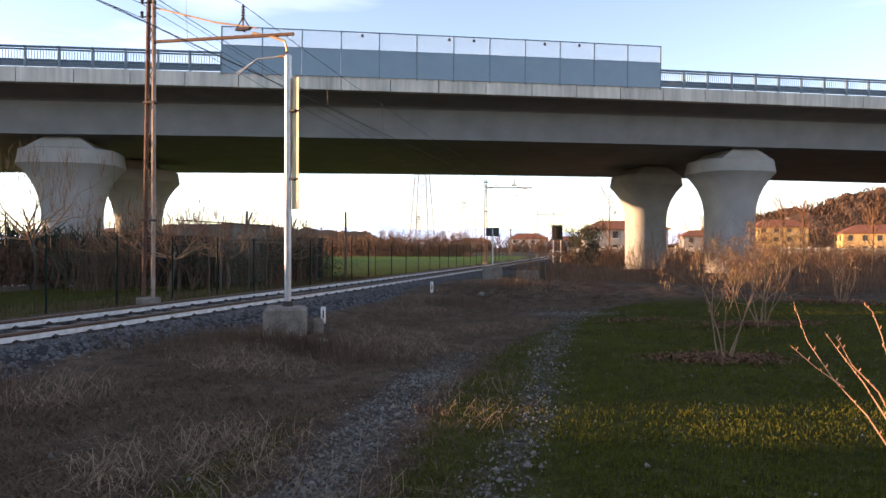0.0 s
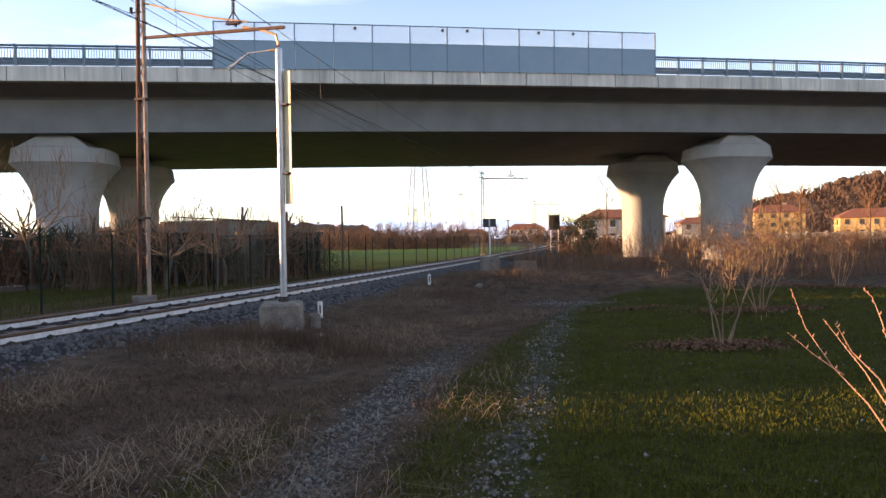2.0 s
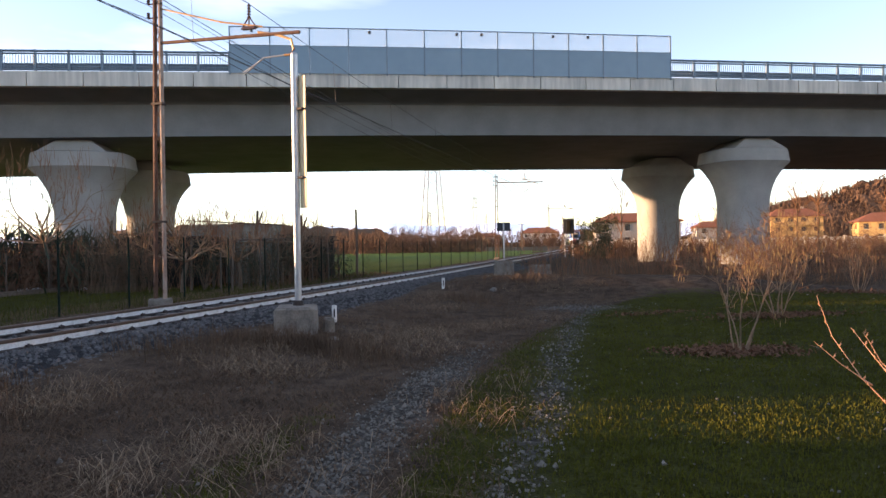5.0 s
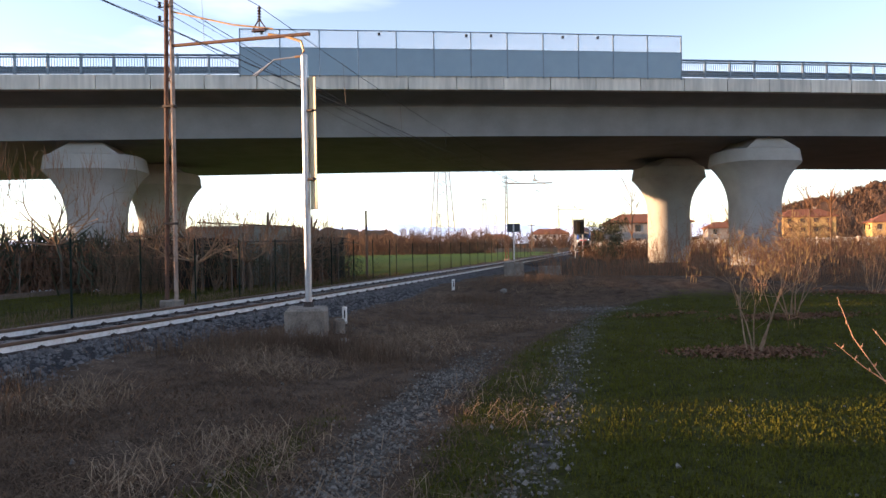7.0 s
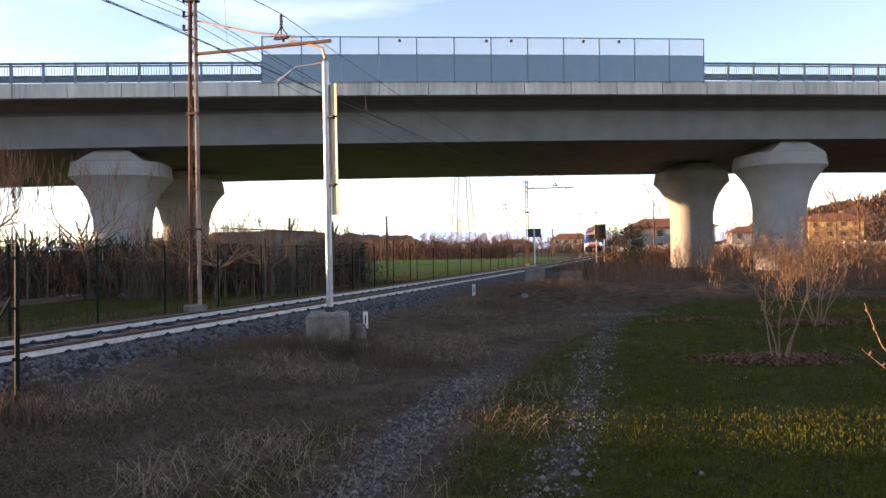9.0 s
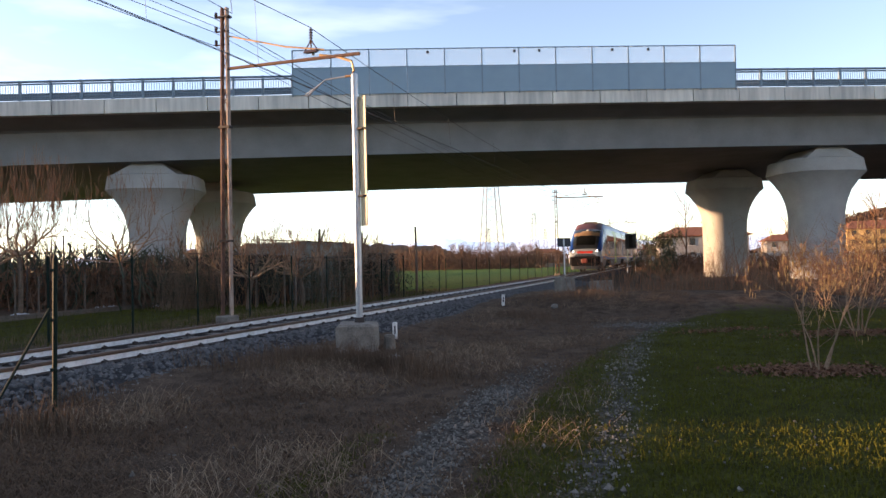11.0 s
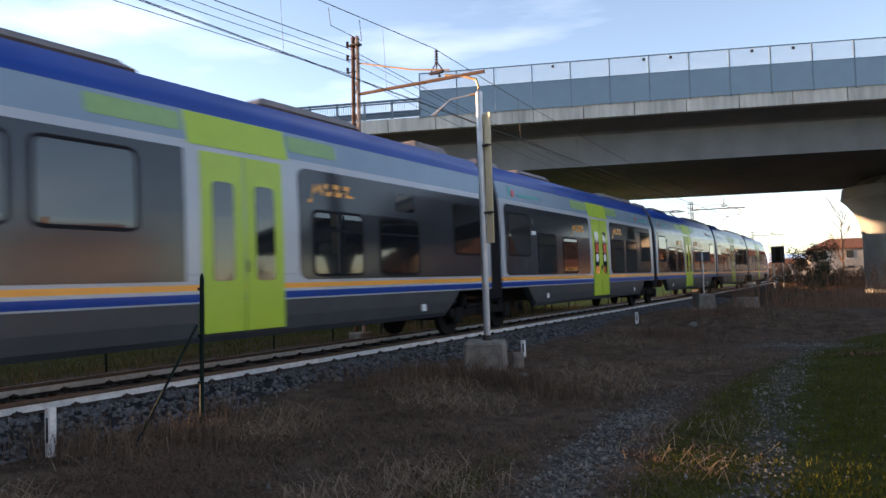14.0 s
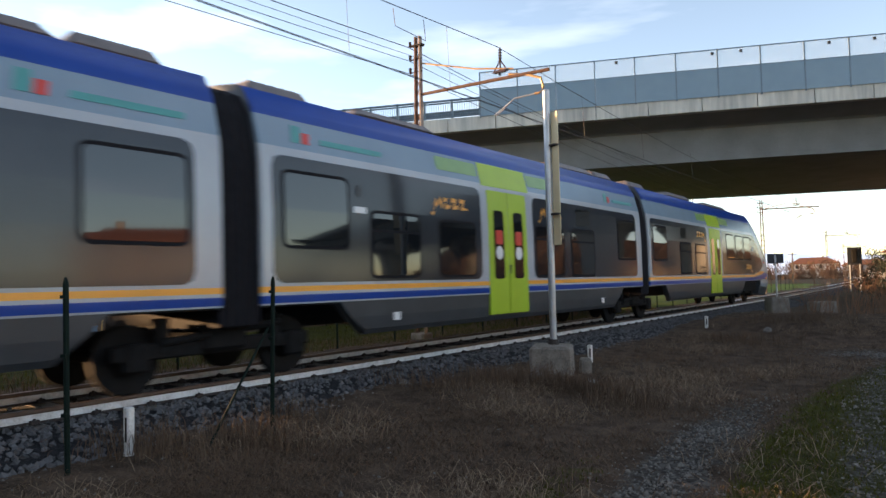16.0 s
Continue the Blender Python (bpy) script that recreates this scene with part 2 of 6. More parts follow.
def ground_material():
    """Earth, lawn, gravel and field, blended by the lie of the land with ragged edges."""
    m = bpy.data.materials.new("ground_cover")
    m.use_nodes = True
    n, l = m.node_tree.nodes, m.node_tree.links
    b = n["Principled BSDF"]
    tc = n.new("ShaderNodeTexCoord")
    def nz(scale, detail=5.0):
        t = n.new("ShaderNodeTexNoise")
        t.inputs["Scale"].default_value, t.inputs["Detail"].default_value = scale, detail
        l.new(tc.outputs["Object"], t.inputs["Vector"])
        return t.outputs[0]
    def ramp(src, lo, hi, c0, c1):
        r = n.new("ShaderNodeValToRGB")
        r.color_ramp.elements[0].position, r.color_ramp.elements[1].position = lo, hi
        r.color_ramp.elements[0].color, r.color_ramp.elements[1].color = (*c0, 1), (*c1, 1)
        l.new(src, r.inputs[0])
        return r.outputs[0]
    def math_(op, a, c, k=None):
        q = n.new("ShaderNodeMath")
        q.operation = op
        for i, s in enumerate((a, c, k)):
            if s is None:
                continue
            if isinstance(s, float):
                q.inputs[i].default_value = s
            else:
                l.new(s, q.inputs[i])
        return q.outputs[0]
    big, mid, fine = nz(0.55), nz(3.5), nz(38.0, 4.0)
    grit = n.new("ShaderNodeTexVoronoi")
    grit.inputs["Scale"].default_value = 26.0
    l.new(tc.outputs["Object"], grit.inputs["Vector"])
    mixn = math_("MULTIPLY_ADD", fine, 0.5, math_("MULTIPLY", mid, 0.5))
    earth = ramp(mixn, 0.34, 0.66, (0.021, 0.015, 0.0105), (0.116, 0.082, 0.057))
    lawn = ramp(mixn, 0.36, 0.66, (0.014, 0.0155, 0.0035), (0.060, 0.060, 0.012))
    pebb = ramp(grit.outputs["Color"], 0.1, 0.9, (0.022, 0.0185, 0.0155), (0.100, 0.092, 0.080))
    field = ramp(mixn, 0.36, 0.66, (0.06, 0.10, 0.016), (0.12, 0.165, 0.03))
    col = earth
    for name, c, wob in (("lawn", lawn, 0.8), ("gravel", pebb, 1.0), ("field", field, 0.25)):
        a = n.new("ShaderNodeAttribute")
        a.attribute_name = name
        k = math_("MULTIPLY_ADD", math_("SUBTRACT", math_("MULTIPLY_ADD", mid, 0.6, math_("MULTIPLY", fine, 0.4)), 0.5), wob * 2.2, a.outputs["Fac"])
        rr = n.new("ShaderNodeMapRange")
        rr.inputs["From Min"].default_value, rr.inputs["From Max"].default_value = 0.38, 0.62
        l.new(k, rr.inputs[0])
        mx = n.new("ShaderNodeMix")
        mx.data_type = "RGBA"
        l.new(rr.outputs[0], mx.inputs["Factor"])
        l.new(col, mx.inputs["A"])
        l.new(c, mx.inputs["B"])
        col = mx.outputs["Result"]
    l.new(col, b.inputs["Base Color"])
    b.inputs["Roughness"].default_value = 0.95
    b.inputs["Specular IOR Level"].default_value = 0.06
    bp = n.new("ShaderNodeBump")
    bp.inputs["Strength"].default_value, bp.inputs["Distance"].default_value = 0.9, 0.04
    l.new(mixn, bp.inputs["Height"])
    l.new(bp.outputs[0], b.inputs["Normal"])
    return m


GROUND_COVER = ground_material()
SAPLING = mat("sapling_bark", (0.40, 0.22, 0.12), (0.26, 0.13, 0.07), 25, 0.6, 0.1)
RUST_PALE = mat("pale_weathered_steel", (0.36, 0.29, 0.24), (0.17, 0.09, 0.06), 4, 0.7, 0.2, metal=0.2)
PYLON_STEEL = mat("dull_pylon_steel", (0.20, 0.195, 0.20), (0.13, 0.13, 0.135), 2, 0.7, 0.0, metal=0.3)
GREEN_SHED = mat("grey_green_sheet", (0.22, 0.23, 0.20), (0.16, 0.165, 0.145), 2, 0.7, 0.1)


# ---- mesh building ----
class Shape:
    """Collects points and faces; several materials by index."""

    def __init__(self):
        self.v, self.f, self.m, self.k = [], [], [], 0

    def add(self, pts, faces):
        o = len(self.v)
        self.v += [tuple(p) for p in pts]
        self.f += [tuple(i + o for i in q) for q in faces]
        self.m += [self.k] * len(faces)
        return self

    def box(self, c, s, turn=None, bevel=0.0, taper=1.0):
        x, y, z = (a / 2 for a in s)
        if bevel:
            b = bevel
            def oct_(zz, ins):
                X, Y = x - ins, y - ins
                c_ = b - ins if b > ins else 0.0
                return [(X - b + ins, -Y, zz), (X, -Y + b - ins, zz), (X, Y - b + ins, zz), (X - b + ins, Y, zz), (-X + b - ins, Y, zz), (-X, Y - b + ins, zz), (-X, -Y + b - ins, zz), (-X + b - ins, -Y, zz)]
            rr = [oct_(-z, b * 0.6), oct_(-z + b * 0.6, 0), oct_(z - b * 0.6, 0), oct_(z, b * 0.6)]
            rr = [[(p[0] * (taper if i > 1 else 1), p[1] * (taper if i > 1 else 1), p[2]) for p in r] for i, r in enumerate(rr)]
            pts = [p for r in rr for p in r]
            fc = [(i * 8 + j, i * 8 + (j + 1) % 8, (i + 1) * 8 + (j + 1) % 8, (i + 1) * 8 + j) for i in range(3) for j in range(8)]
            fc += [tuple(range(7, -1, -1)), tuple(range(24, 32))]
        else:
            t = taper
            pts = [(-x, -y, -z), (x, -y, -z), (x, y, -z), (-x, y, -z), (-x * t, -y * t, z), (x * t, -y * t, z), (x * t, y * t, z), (-x * t, y * t, z)]
            fc = [(3, 2, 1, 0), (4, 5, 6, 7), (0, 1, 5, 4), (1, 2, 6, 5), (2, 3, 7, 6), (3, 0, 4, 7)]
        if turn is not None:
            pts = [turn @ Vector(p) for p in pts]
        return self.add([(p[0] + c[0], p[1] + c[1], p[2] + c[2]) for p in pts], fc)

    def tube(self, pts, r, n=6, caps=True):
        """A round bar along points; r a number or one per point."""
        pts = [Vector(p) for p in pts]
        rs = r if isinstance(r, (list, tuple)) else [r] * len(pts)
        out = []
        for i, p in enumerate(pts):
            d = (pts[min(i + 1, len(pts) - 1)] - pts[max(i - 1, 0)])
            d = d.normalized() if d.length > 1e-9 else Vector((0, 0, 1))
            a = d.cross(Vector((0, 0, 1)) if abs(d.z) < 0.9 else Vector((1, 0, 0))).normalized()
            b = d.cross(a)
            out += [p + (a * math.cos(2 * math.pi * j / n) + b * math.sin(2 * math.pi * j / n)) * rs[i] for j in range(n)]
        fc = [(i * n + j, i * n + (j + 1) % n, (i + 1) * n + (j + 1) % n, (i + 1) * n + j) for i in range(len(pts) - 1) for j in range(n)]
        if caps:
            fc += [tuple(range(n - 1, -1, -1)), tuple(range((len(pts) - 1) * n, len(pts) * n))]
        return self.add(out, fc)

    def loft(self, rings, closed=True, caps=True):
        n = len(rings[0])
        fc = []
        for i in range(len(rings) - 1):
            for j in range(n if closed else n - 1):
                fc.append((i * n + j, i * n + (j + 1) % n, (i + 1) * n + (j + 1) % n, (i + 1) * n + j))
        if caps:
            fc += [tuple(range(n - 1, -1, -1)), tuple(range((len(rings) - 1) * n, len(rings) * n))]
        return self.add([p for r in rings for p in r], fc)

    def extrude(self, outline, a, b):
        """A flat outline of (y, z) drawn out along x from a to b."""
        return self.loft([[(a, y, z) for y, z in outline], [(b, y, z) for y, z in outline]])


def part(name, sh, material, parent=None, label="", smooth=False):
    me = bpy.data.meshes.new(name)
    me.from_pydata(sh.v, [], sh.f)
    for m in material if isinstance(material, (list, tuple)) else [material]:
        me.materials.append(m)
    me.polygons.foreach_set("material_index", sh.m)
    if smooth:
        me.polygons.foreach_set("use_smooth", [True] * len(sh.f))
        me.set_sharp_from_angle(angle=radians(40))
    me.update()
    ob = new(name, me)
    if parent is not None:
        ob.parent = parent
    if label:
        tagged(ob, label)
    return ob


def empty(name, m, label, category, group="", kind=""):
    ob = new(name)
    ob.matrix_basis = m
    ob.empty_display_size = 0.2
    return tagged(ob, label, category, group, kind)


def piece(name, me, parent, m):
    """One more object on a mesh that alike pieces share."""
    ob = new(name, me)
    ob.parent, ob.matrix_basis = parent, m
    return ob


def mesh_of(name, sh, material):
    ob = part(name, sh, material)
    me = ob.data
    bpy.data.objects.remove(ob)
    return me


def smoothstep(a, b, x):
    t = min(1.0, max(0.0, (x - a) / (b - a)))
    return t * t * (3 - 2 * t)


# ---- the railway's line ----
HEAD0, BEND_AT, RADIUS = radians(15.86), -0.8, 1663.0
LINE0 = Vector((-7.855, 5.78))
FOOT = 0.25       # height of the rail's foot
RAILTOP = 0.41


def track(s):
    """Point and heading (radians, clockwise from ahead) of the track's middle at s metres."""
    if s <= BEND_AT:
        return LINE0 + Vector((math.sin(HEAD0), math.cos(HEAD0))) * s, HEAD0
    p = LINE0 + Vector((math.sin(HEAD0), math.cos(HEAD0))) * BEND_AT
    a = (s - BEND_AT) / RADIUS
    c = p + Vector((-math.cos(HEAD0), math.sin(HEAD0))) * RADIUS
    h = HEAD0 - a
    return c + Vector((math.cos(h), -math.sin(h))) * RADIUS, h


def beside(s, off, z):
    """off metres to the right of the track's middle."""
    p, h = track(s)
    return Vector((p.x + math.cos(h) * off, p.y - math.sin(h) * off, z))


def track_off(x, y):
    """How far to the right of the track (x, y) lies, and how far along."""
    d = Vector((x, y)) - LINE0
    s = d.x * math.sin(HEAD0) + d.y * math.cos(HEAD0)
    o = d.x * math.cos(HEAD0) - d.y * math.sin(HEAD0)
    if s > BEND_AT:
        c = LINE0 + Vector((math.sin(HEAD0), math.cos(HEAD0))) * BEND_AT + Vector((-math.cos(HEAD0), math.sin(HEAD0))) * RADIUS
        e = Vector((x, y)) - c
        o = e.length - RADIUS
    return o, s


# ---- ground ----
def ground_z(x, y):
    o, s = track_off(x, y)
    z = 0.0
    z += 0.10 * math.sin(x * 0.31 + 1.0) * math.cos(y * 0.23) * smoothstep(6, 14, math.hypot(x, y))
    if o < 7:
        z += 0.12 * smoothstep(5.5, 2.8, o)
    z += 0.05 * noise.noise(Vector((x * 0.7, y * 0.7, 0)))
    z += 0.45 * smoothstep(19, 22, y) * smoothstep(26, 23, y) * smoothstep(-2, 3, x) * smoothstep(14, 8, x)
    if o < -2.5:
        z = z * 0.3 + 0.05
    return z * smoothstep(160, 60, math.hypot(x, y))


# ---- viaduct ----
DECK_TURN = radians(10.1)
DECK0 = Vector((-11.29, 34.4))
DIR, NOR = Vector((math.cos(DECK_TURN), math.sin(DECK_TURN))), Vector((-math.sin(DECK_TURN), math.cos(DECK_TURN)))


def deck_z(s):
    return 10.53 + 0.0153 * s - 0.00018 * s * s


def at_deck(s, off, z):
    p = DECK0 + DIR * s + NOR * off
    return Vector((p.x, p.y, z))


def viaduct():
    v = empty("viaduct", Matrix(), "grey concrete road viaduct crossing over the railway", "bridge", kind="structure")
    ss = [-60 + 4 * i for i in range(42)]
    girder = Shape()
    outline = [(0.35, -0.75), (0.6, -0.78), (2.3, -1.05), (2.5, -1.15), (2.75, -2.82), (21.75, -2.82), (22.0, -1.15), (22.2, -1.05), (23.9, -0.78), (24.15, -0.75), (24.15, -0.05), (0.35, -0.05)]
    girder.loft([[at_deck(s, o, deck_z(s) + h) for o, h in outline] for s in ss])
    part("deck_girder", girder, CONCRETE_DECK_SHADED, v)
    # edge beam in cast lengths with open joints
    for i in range(38):
        s0 = -46 + i * 2.6
        sh = Shape()
        a, b = s0 + 0.02, s0 + 2.58
        r = []
        for s in (a, b):
            z = deck_z(s)
            r.append([at_deck(s, o, z + h) for o, h in ((0.0, -0.74), (0.35, -0.76), (0.35, 0.0), (0.02, 0.0), (0.0, -0.02))])
        sh.loft(r)
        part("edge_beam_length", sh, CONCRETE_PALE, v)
    far = Shape()
    far.loft([[at_deck(s, o, deck_z(s) + h) for o, h in ((24.15, -0.74), (24.5, -0.74), (24.5, 0.0), (24.15, 0.0))] for s in ss])
    part("far_edge_beam", far, CONCRETE_PALE, v)
    return v


def ring(a, b, z, n=24, p=3.0):
    out = []
    for i in range(n):
        t = 2 * math.pi * i / n
        c, s = math.cos(t), math.sin(t)
        out.append((a * math.copysign(abs(c) ** (2 / p), c), b * math.copysign(abs(s) ** (2 / p), s), z))
    return out


def pier(s, off):
    top = deck_z(s) - 2.87
    p = at_deck(s, off, 0)
    e = empty("viaduct_pier", pose(p.x, p.y, 0, 0, 0, math.degrees(DECK_TURN)), "round flared concrete viaduct pier with wide cap", "pier", "viaduct piers", "structure")
    sh = Shape()
    rim = top - 1.45
    prof = [(1.48, -0.3), (1.48, rim - 2.9), (1.50, rim - 2.4), (1.58, rim - 1.9), (1.70, rim - 1.45), (1.88, rim - 1.0), (2.12, rim - 0.6), (2.36, rim - 0.27), (2.62, rim)]
    sh.loft([ring(a, a * 0.9, z) for a, z in prof] )
    part("flared_column", sh, CONCRETE, e, smooth=True)
    cap = Shape()
    cap.loft([ring(2.62, 2.36, rim + 0.003), ring(2.5, 2.25, rim + 0.78), ring(2.40, 2.15, rim + 0.84)])
    part("cap_block", cap, CONCRETE, e, smooth=True)
    ped = Shape()
    ped.loft([[(x, y, rim + 0.8) for x, y in ((1.75, -2.0), (1.75, 2.0), (-1.75, 2.0), (-1.75, -2.0))],
              [(x, y, top - 0.12) for x, y in ((1.0, -1.75), (1.0, 1.75), (-1.0, 1.75), (-1.0, -1.75))],
              [(x, y, top + 0.02) for x, y in ((0.85, -1.6), (0.85, 1.6), (-0.85, 1.6), (-0.85, -1.6))]])
    part("bearing_pedestal", ped, CONCRETE, e)
    return e


def railing(s0, s1, name_label):
    n = max(1, round((s1 - s0) / 1.55))
    step = (s1 - s0) / n
    e = empty("guard_railing", Matrix(), name_label, "railing", "viaduct railings", "structure")
    def bar(name, off, h, rad):
        sh = Shape()
        sh.tube([at_deck(s, off, deck_z(s) + h) for s in [s0 + (s1 - s0) * i / 12 for i in range(13)]], rad, 6)
        part(name, sh, STEEL_BLUE, e, smooth=True)
    bar("handrail", 0.2, 1.03, 0.062)
    bar("middle_rail", 0.2, 0.90, 0.045)
    bar("bottom_rail", 0.2, 0.14, 0.03)
    beam = Shape()
    prof = ((0.45, 0.16), (0.49, 0.24), (0.45, 0.33), (0.49, 0.42), (0.45, 0.52), (0.52, 0.52), (0.52, 0.16))
    beam.loft([[at_deck(s, o, deck_z(s) + h) for o, h in prof] for s in (s0, (s0 + s1) / 2, s1)])
    part("crash_beam", beam, STEEL_BLUE, e)
    sh = Shape()
    sh.box((0, 0, 0.52), (0.12, 0.14, 1.04), bevel=0.015)
    sh.box((0, -0.02, 1.06), (0.12, 0.16, 0.06))
    me = mesh_of("railing_post", sh, STEEL_BLUE)
    for i in range(n + 1):
        s = s0 + i * step
        p = at_deck(s, 0.24, deck_z(s))
        piece("railing_post", me, e, pose(p.x, p.y, p.z, 0, 0, math.degrees(DECK_TURN)))
    sh = Shape()
    k = int((s1 - s0) / 0.13)
    for i in range(k):
        s = s0 + (i + 0.5) * (s1 - s0) / k
        sh.box(at_deck(s, 0.2, deck_z(s) + 0.49), (0.028, 0.018, 0.70))
    ob = part("baluster_bars", sh, STEEL_BLUE, e)
    tagged(ob, kind="stuff")


def screens():
    e = empty("safety_screen", Matrix(), "blue sheet and clear mesh safety screen above the tracks", "screen", kind="structure")
    n, L = 12, 24.0 / 12
    for i in range(n + 1):
        s = i * L
        z = deck_z(s)
        sh = Shape()
        sh.box(at_deck(s, -0.05, z + 1.1), (0.06, 0.07, 2.45), Matrix.Rotation(DECK_TURN, 3, "Z"))
        part("screen_post", sh, STEEL_BLUE, e)
        if i == n:
            break
        a, b = s + 0.035, s + L - 0.035
        za, zb = deck_z(a), deck_z(b)
        sh = Shape()
        sh.loft([[at_deck(q, o, zq + h) for o, h in ((-0.07, -0.05), (-0.03, -0.05), (-0.03, 1.36), (-0.07, 1.36))] for q, zq in ((a, za), (b, zb))])
        part("blue_panel", sh, SCREEN_BLUE, e)
        sh = Shape()
        sh.loft([[at_deck(q, o, zq + h) for o, h in ((-0.055, 1.38), (-0.045, 1.38), (-0.045, 2.30), (-0.055, 2.30))] for q, zq in ((a, za), (b, zb))])
        pane = part("clear_pane", sh, SCREEN_CLEAR, e)
        sh = Shape()
        for h in (1.37, 2.31):
            sh.loft([[at_deck(q, o, zq + h + d) for o, d in ((-0.075, -0.022), (-0.02, -0.022), (-0.02, 0.022), (-0.075, 0.022))] for q, zq in ((s, deck_z(s)), (s + L, deck_z(s + L)))])
        part("screen_rail", sh, STEEL_BLUE, e)
        if i in (0, 3, 5, 6, 8, 9):
            sh = Shape()
            sh.box(at_deck(s + (1.1 if i not in (5,) else 1.75), -0.12, z + 2.12), (0.14, 0.08, 0.14), Matrix.Rotation(DECK_TURN, 3, "Z"), bevel=0.02)
            part("warning_plate", sh, DARK, e)


# ---- railway ----
def rail(off):
    e = empty("rail", Matrix(), "steel rail with white painted web and brown head", "rail", "rails of the track", "structure")
    ss = [-60 + 5 * i for i in range(105)]
    foot, web, head = Shape(), Shape(), Shape()
    footp = ((-0.07, 0.0), (0.07, 0.0), (0.07, 0.012), (0.024, 0.026), (-0.024, 0.026), (-0.07, 0.012))
    webp = ((-0.023, 0.026), (0.023, 0.026), (0.02, 0.108), (-0.02, 0.108))
    headp = ((-0.03, 0.108), (0.03, 0.108), (0.036, 0.122), (0.036, 0.152), (0.026, 0.16), (-0.026, 0.16), (-0.036, 0.152), (-0.036, 0.122))
    web.loft([[beside(s, off + o, FOOT + h) for o, h in webp] for s in ss])
    head.loft([[beside(s, off + o, FOOT + h) for o, h in headp] for s in ss])
    foot.loft([[beside(s, off + o, FOOT + h) for o, h in footp] for s in ss])
    part("rail_foot", foot, RUST_DARK, e)
    part("rail_web", web, RAIL_WHITE, e)
    part("rail_head", head, RAIL_TOP, e)


def track_bed():
    bed = empty("track_bed", Matrix(), "dark grey crushed stone ballast bed of the railway", "ballast", kind="structure")
    sh = Shape()
    prof = ((-3.6, -0.1), (-2.6, 0.12), (-1.6, 0.24), (-0.9, 0.235), (0, 0.22), (0.9, 0.235), (1.35, 0.24), (1.7, 0.20), (2.5, 0.06), (3.0, -0.08))
    ss = [-60 + 0.6 * i for i in range(240)] + [84 + 6 * i for i in range(64)]
    rr = []
    for s in ss:
        r = []
        for o, h in prof:
            j = noise.noise(Vector((s * 0.9, o * 2, 0)))
            r.append(beside(s, o + 0.10 * j, h + 0.03 * j))
        rr.append(r)
    sh.loft(rr, closed=False, caps=False)
    part("ballast_body", sh, BALLAST, bed)
    # single stones on the near shoulder
    rnd = random.Random(4)
    stones = Shape()
    base = [(1, 0, 0), (-1, 0, 0), (0, 1, 0), (0, -1, 0), (0, 0, 1), (0, 0, -1)]
    tri = [(0, 2, 4), (2, 1, 4), (1, 3, 4), (3, 0, 4), (2, 0, 5), (1, 2, 5), (3, 1, 5), (0, 3, 5)]
    def stone(x, y, z, r):
        q = Euler((rnd.random() * 6, rnd.random() * 6, rnd.random() * 6)).to_matrix()
        k = [r * rnd.uniform(0.6, 1.3) for _ in range(6)]
        stones.add([(q @ Vector(b)) * kk + Vector((x, y, z)) for b, kk in zip(base, k)], tri)
    for i in range(15000):
        s = -9 + 48 * rnd.random() ** 1.5
        o = rnd.uniform(0.82, 2.9) if rnd.random() < 0.86 else rnd.uniform(-0.7, 0.7)
        z = np.interp(o, [p[0] for p in prof], [p[1] for p in prof])
        p = beside(s, o, z)
        stone(p.x, p.y, p.z + 0.006, rnd.uniform(0.024, 0.055))
    tagged(part("ballast_stones", stones, BALLAST_STONE, bed), kind="stuff")
    # sleepers and their fastenings
    sh = Shape()
    sh.box((0, 0, FOOT - 0.105), (2.3, 0.24, 0.2), bevel=0.02)
    me = mesh_of("sleeper", sh, SLEEPER)
    sh = Shape()
    for o in (0.75, -0.75):
        for k in (1, -1):
            sh.box((o + k * 0.105, 0, FOOT + 0.03), (0.055, 0.10, 0.05), bevel=0.012)
            sh.tube([(o + k * 0.1, 0, FOOT), (o + k * 0.1, 0, FOOT + 0.07)], 0.016, 6)
    clip = mesh_of("rail_clips", sh, RUST_DARK)
    for i in range(140):
        s = -14 + i * 0.667
        p, h = track(s)
        m = pose(p.x, p.y, 0, 0, 0, -math.degrees(h))
        piece("sleeper", me, bed, m)
        piece("rail_clips", clip, bed, m)


RUT_L = ([2, 4.5, 5.7, 7.4, 9.55, 12.6, 17.4, 19.5], [-1.15, -0.84, -0.67, -0.39, 0.13, 1.0, 3.1, 5.0])
RUT_R = ([2, 4.64, 6.46, 9.14, 11.9, 15.0, 17.7, 19.5], [0.1, 0.45, 0.92, 1.42, 1.99, 2.7, 3.63, 5.4])


def lerp_at(v, xs, ys):
    if v <= xs[0]:
        return ys[0]
    for i in range(1, len(xs)):
        if v <= xs[i]:
            return ys[i - 1] + (ys[i] - ys[i - 1]) * (v - xs[i - 1]) / (xs[i] - xs[i - 1])
    return ys[-1]


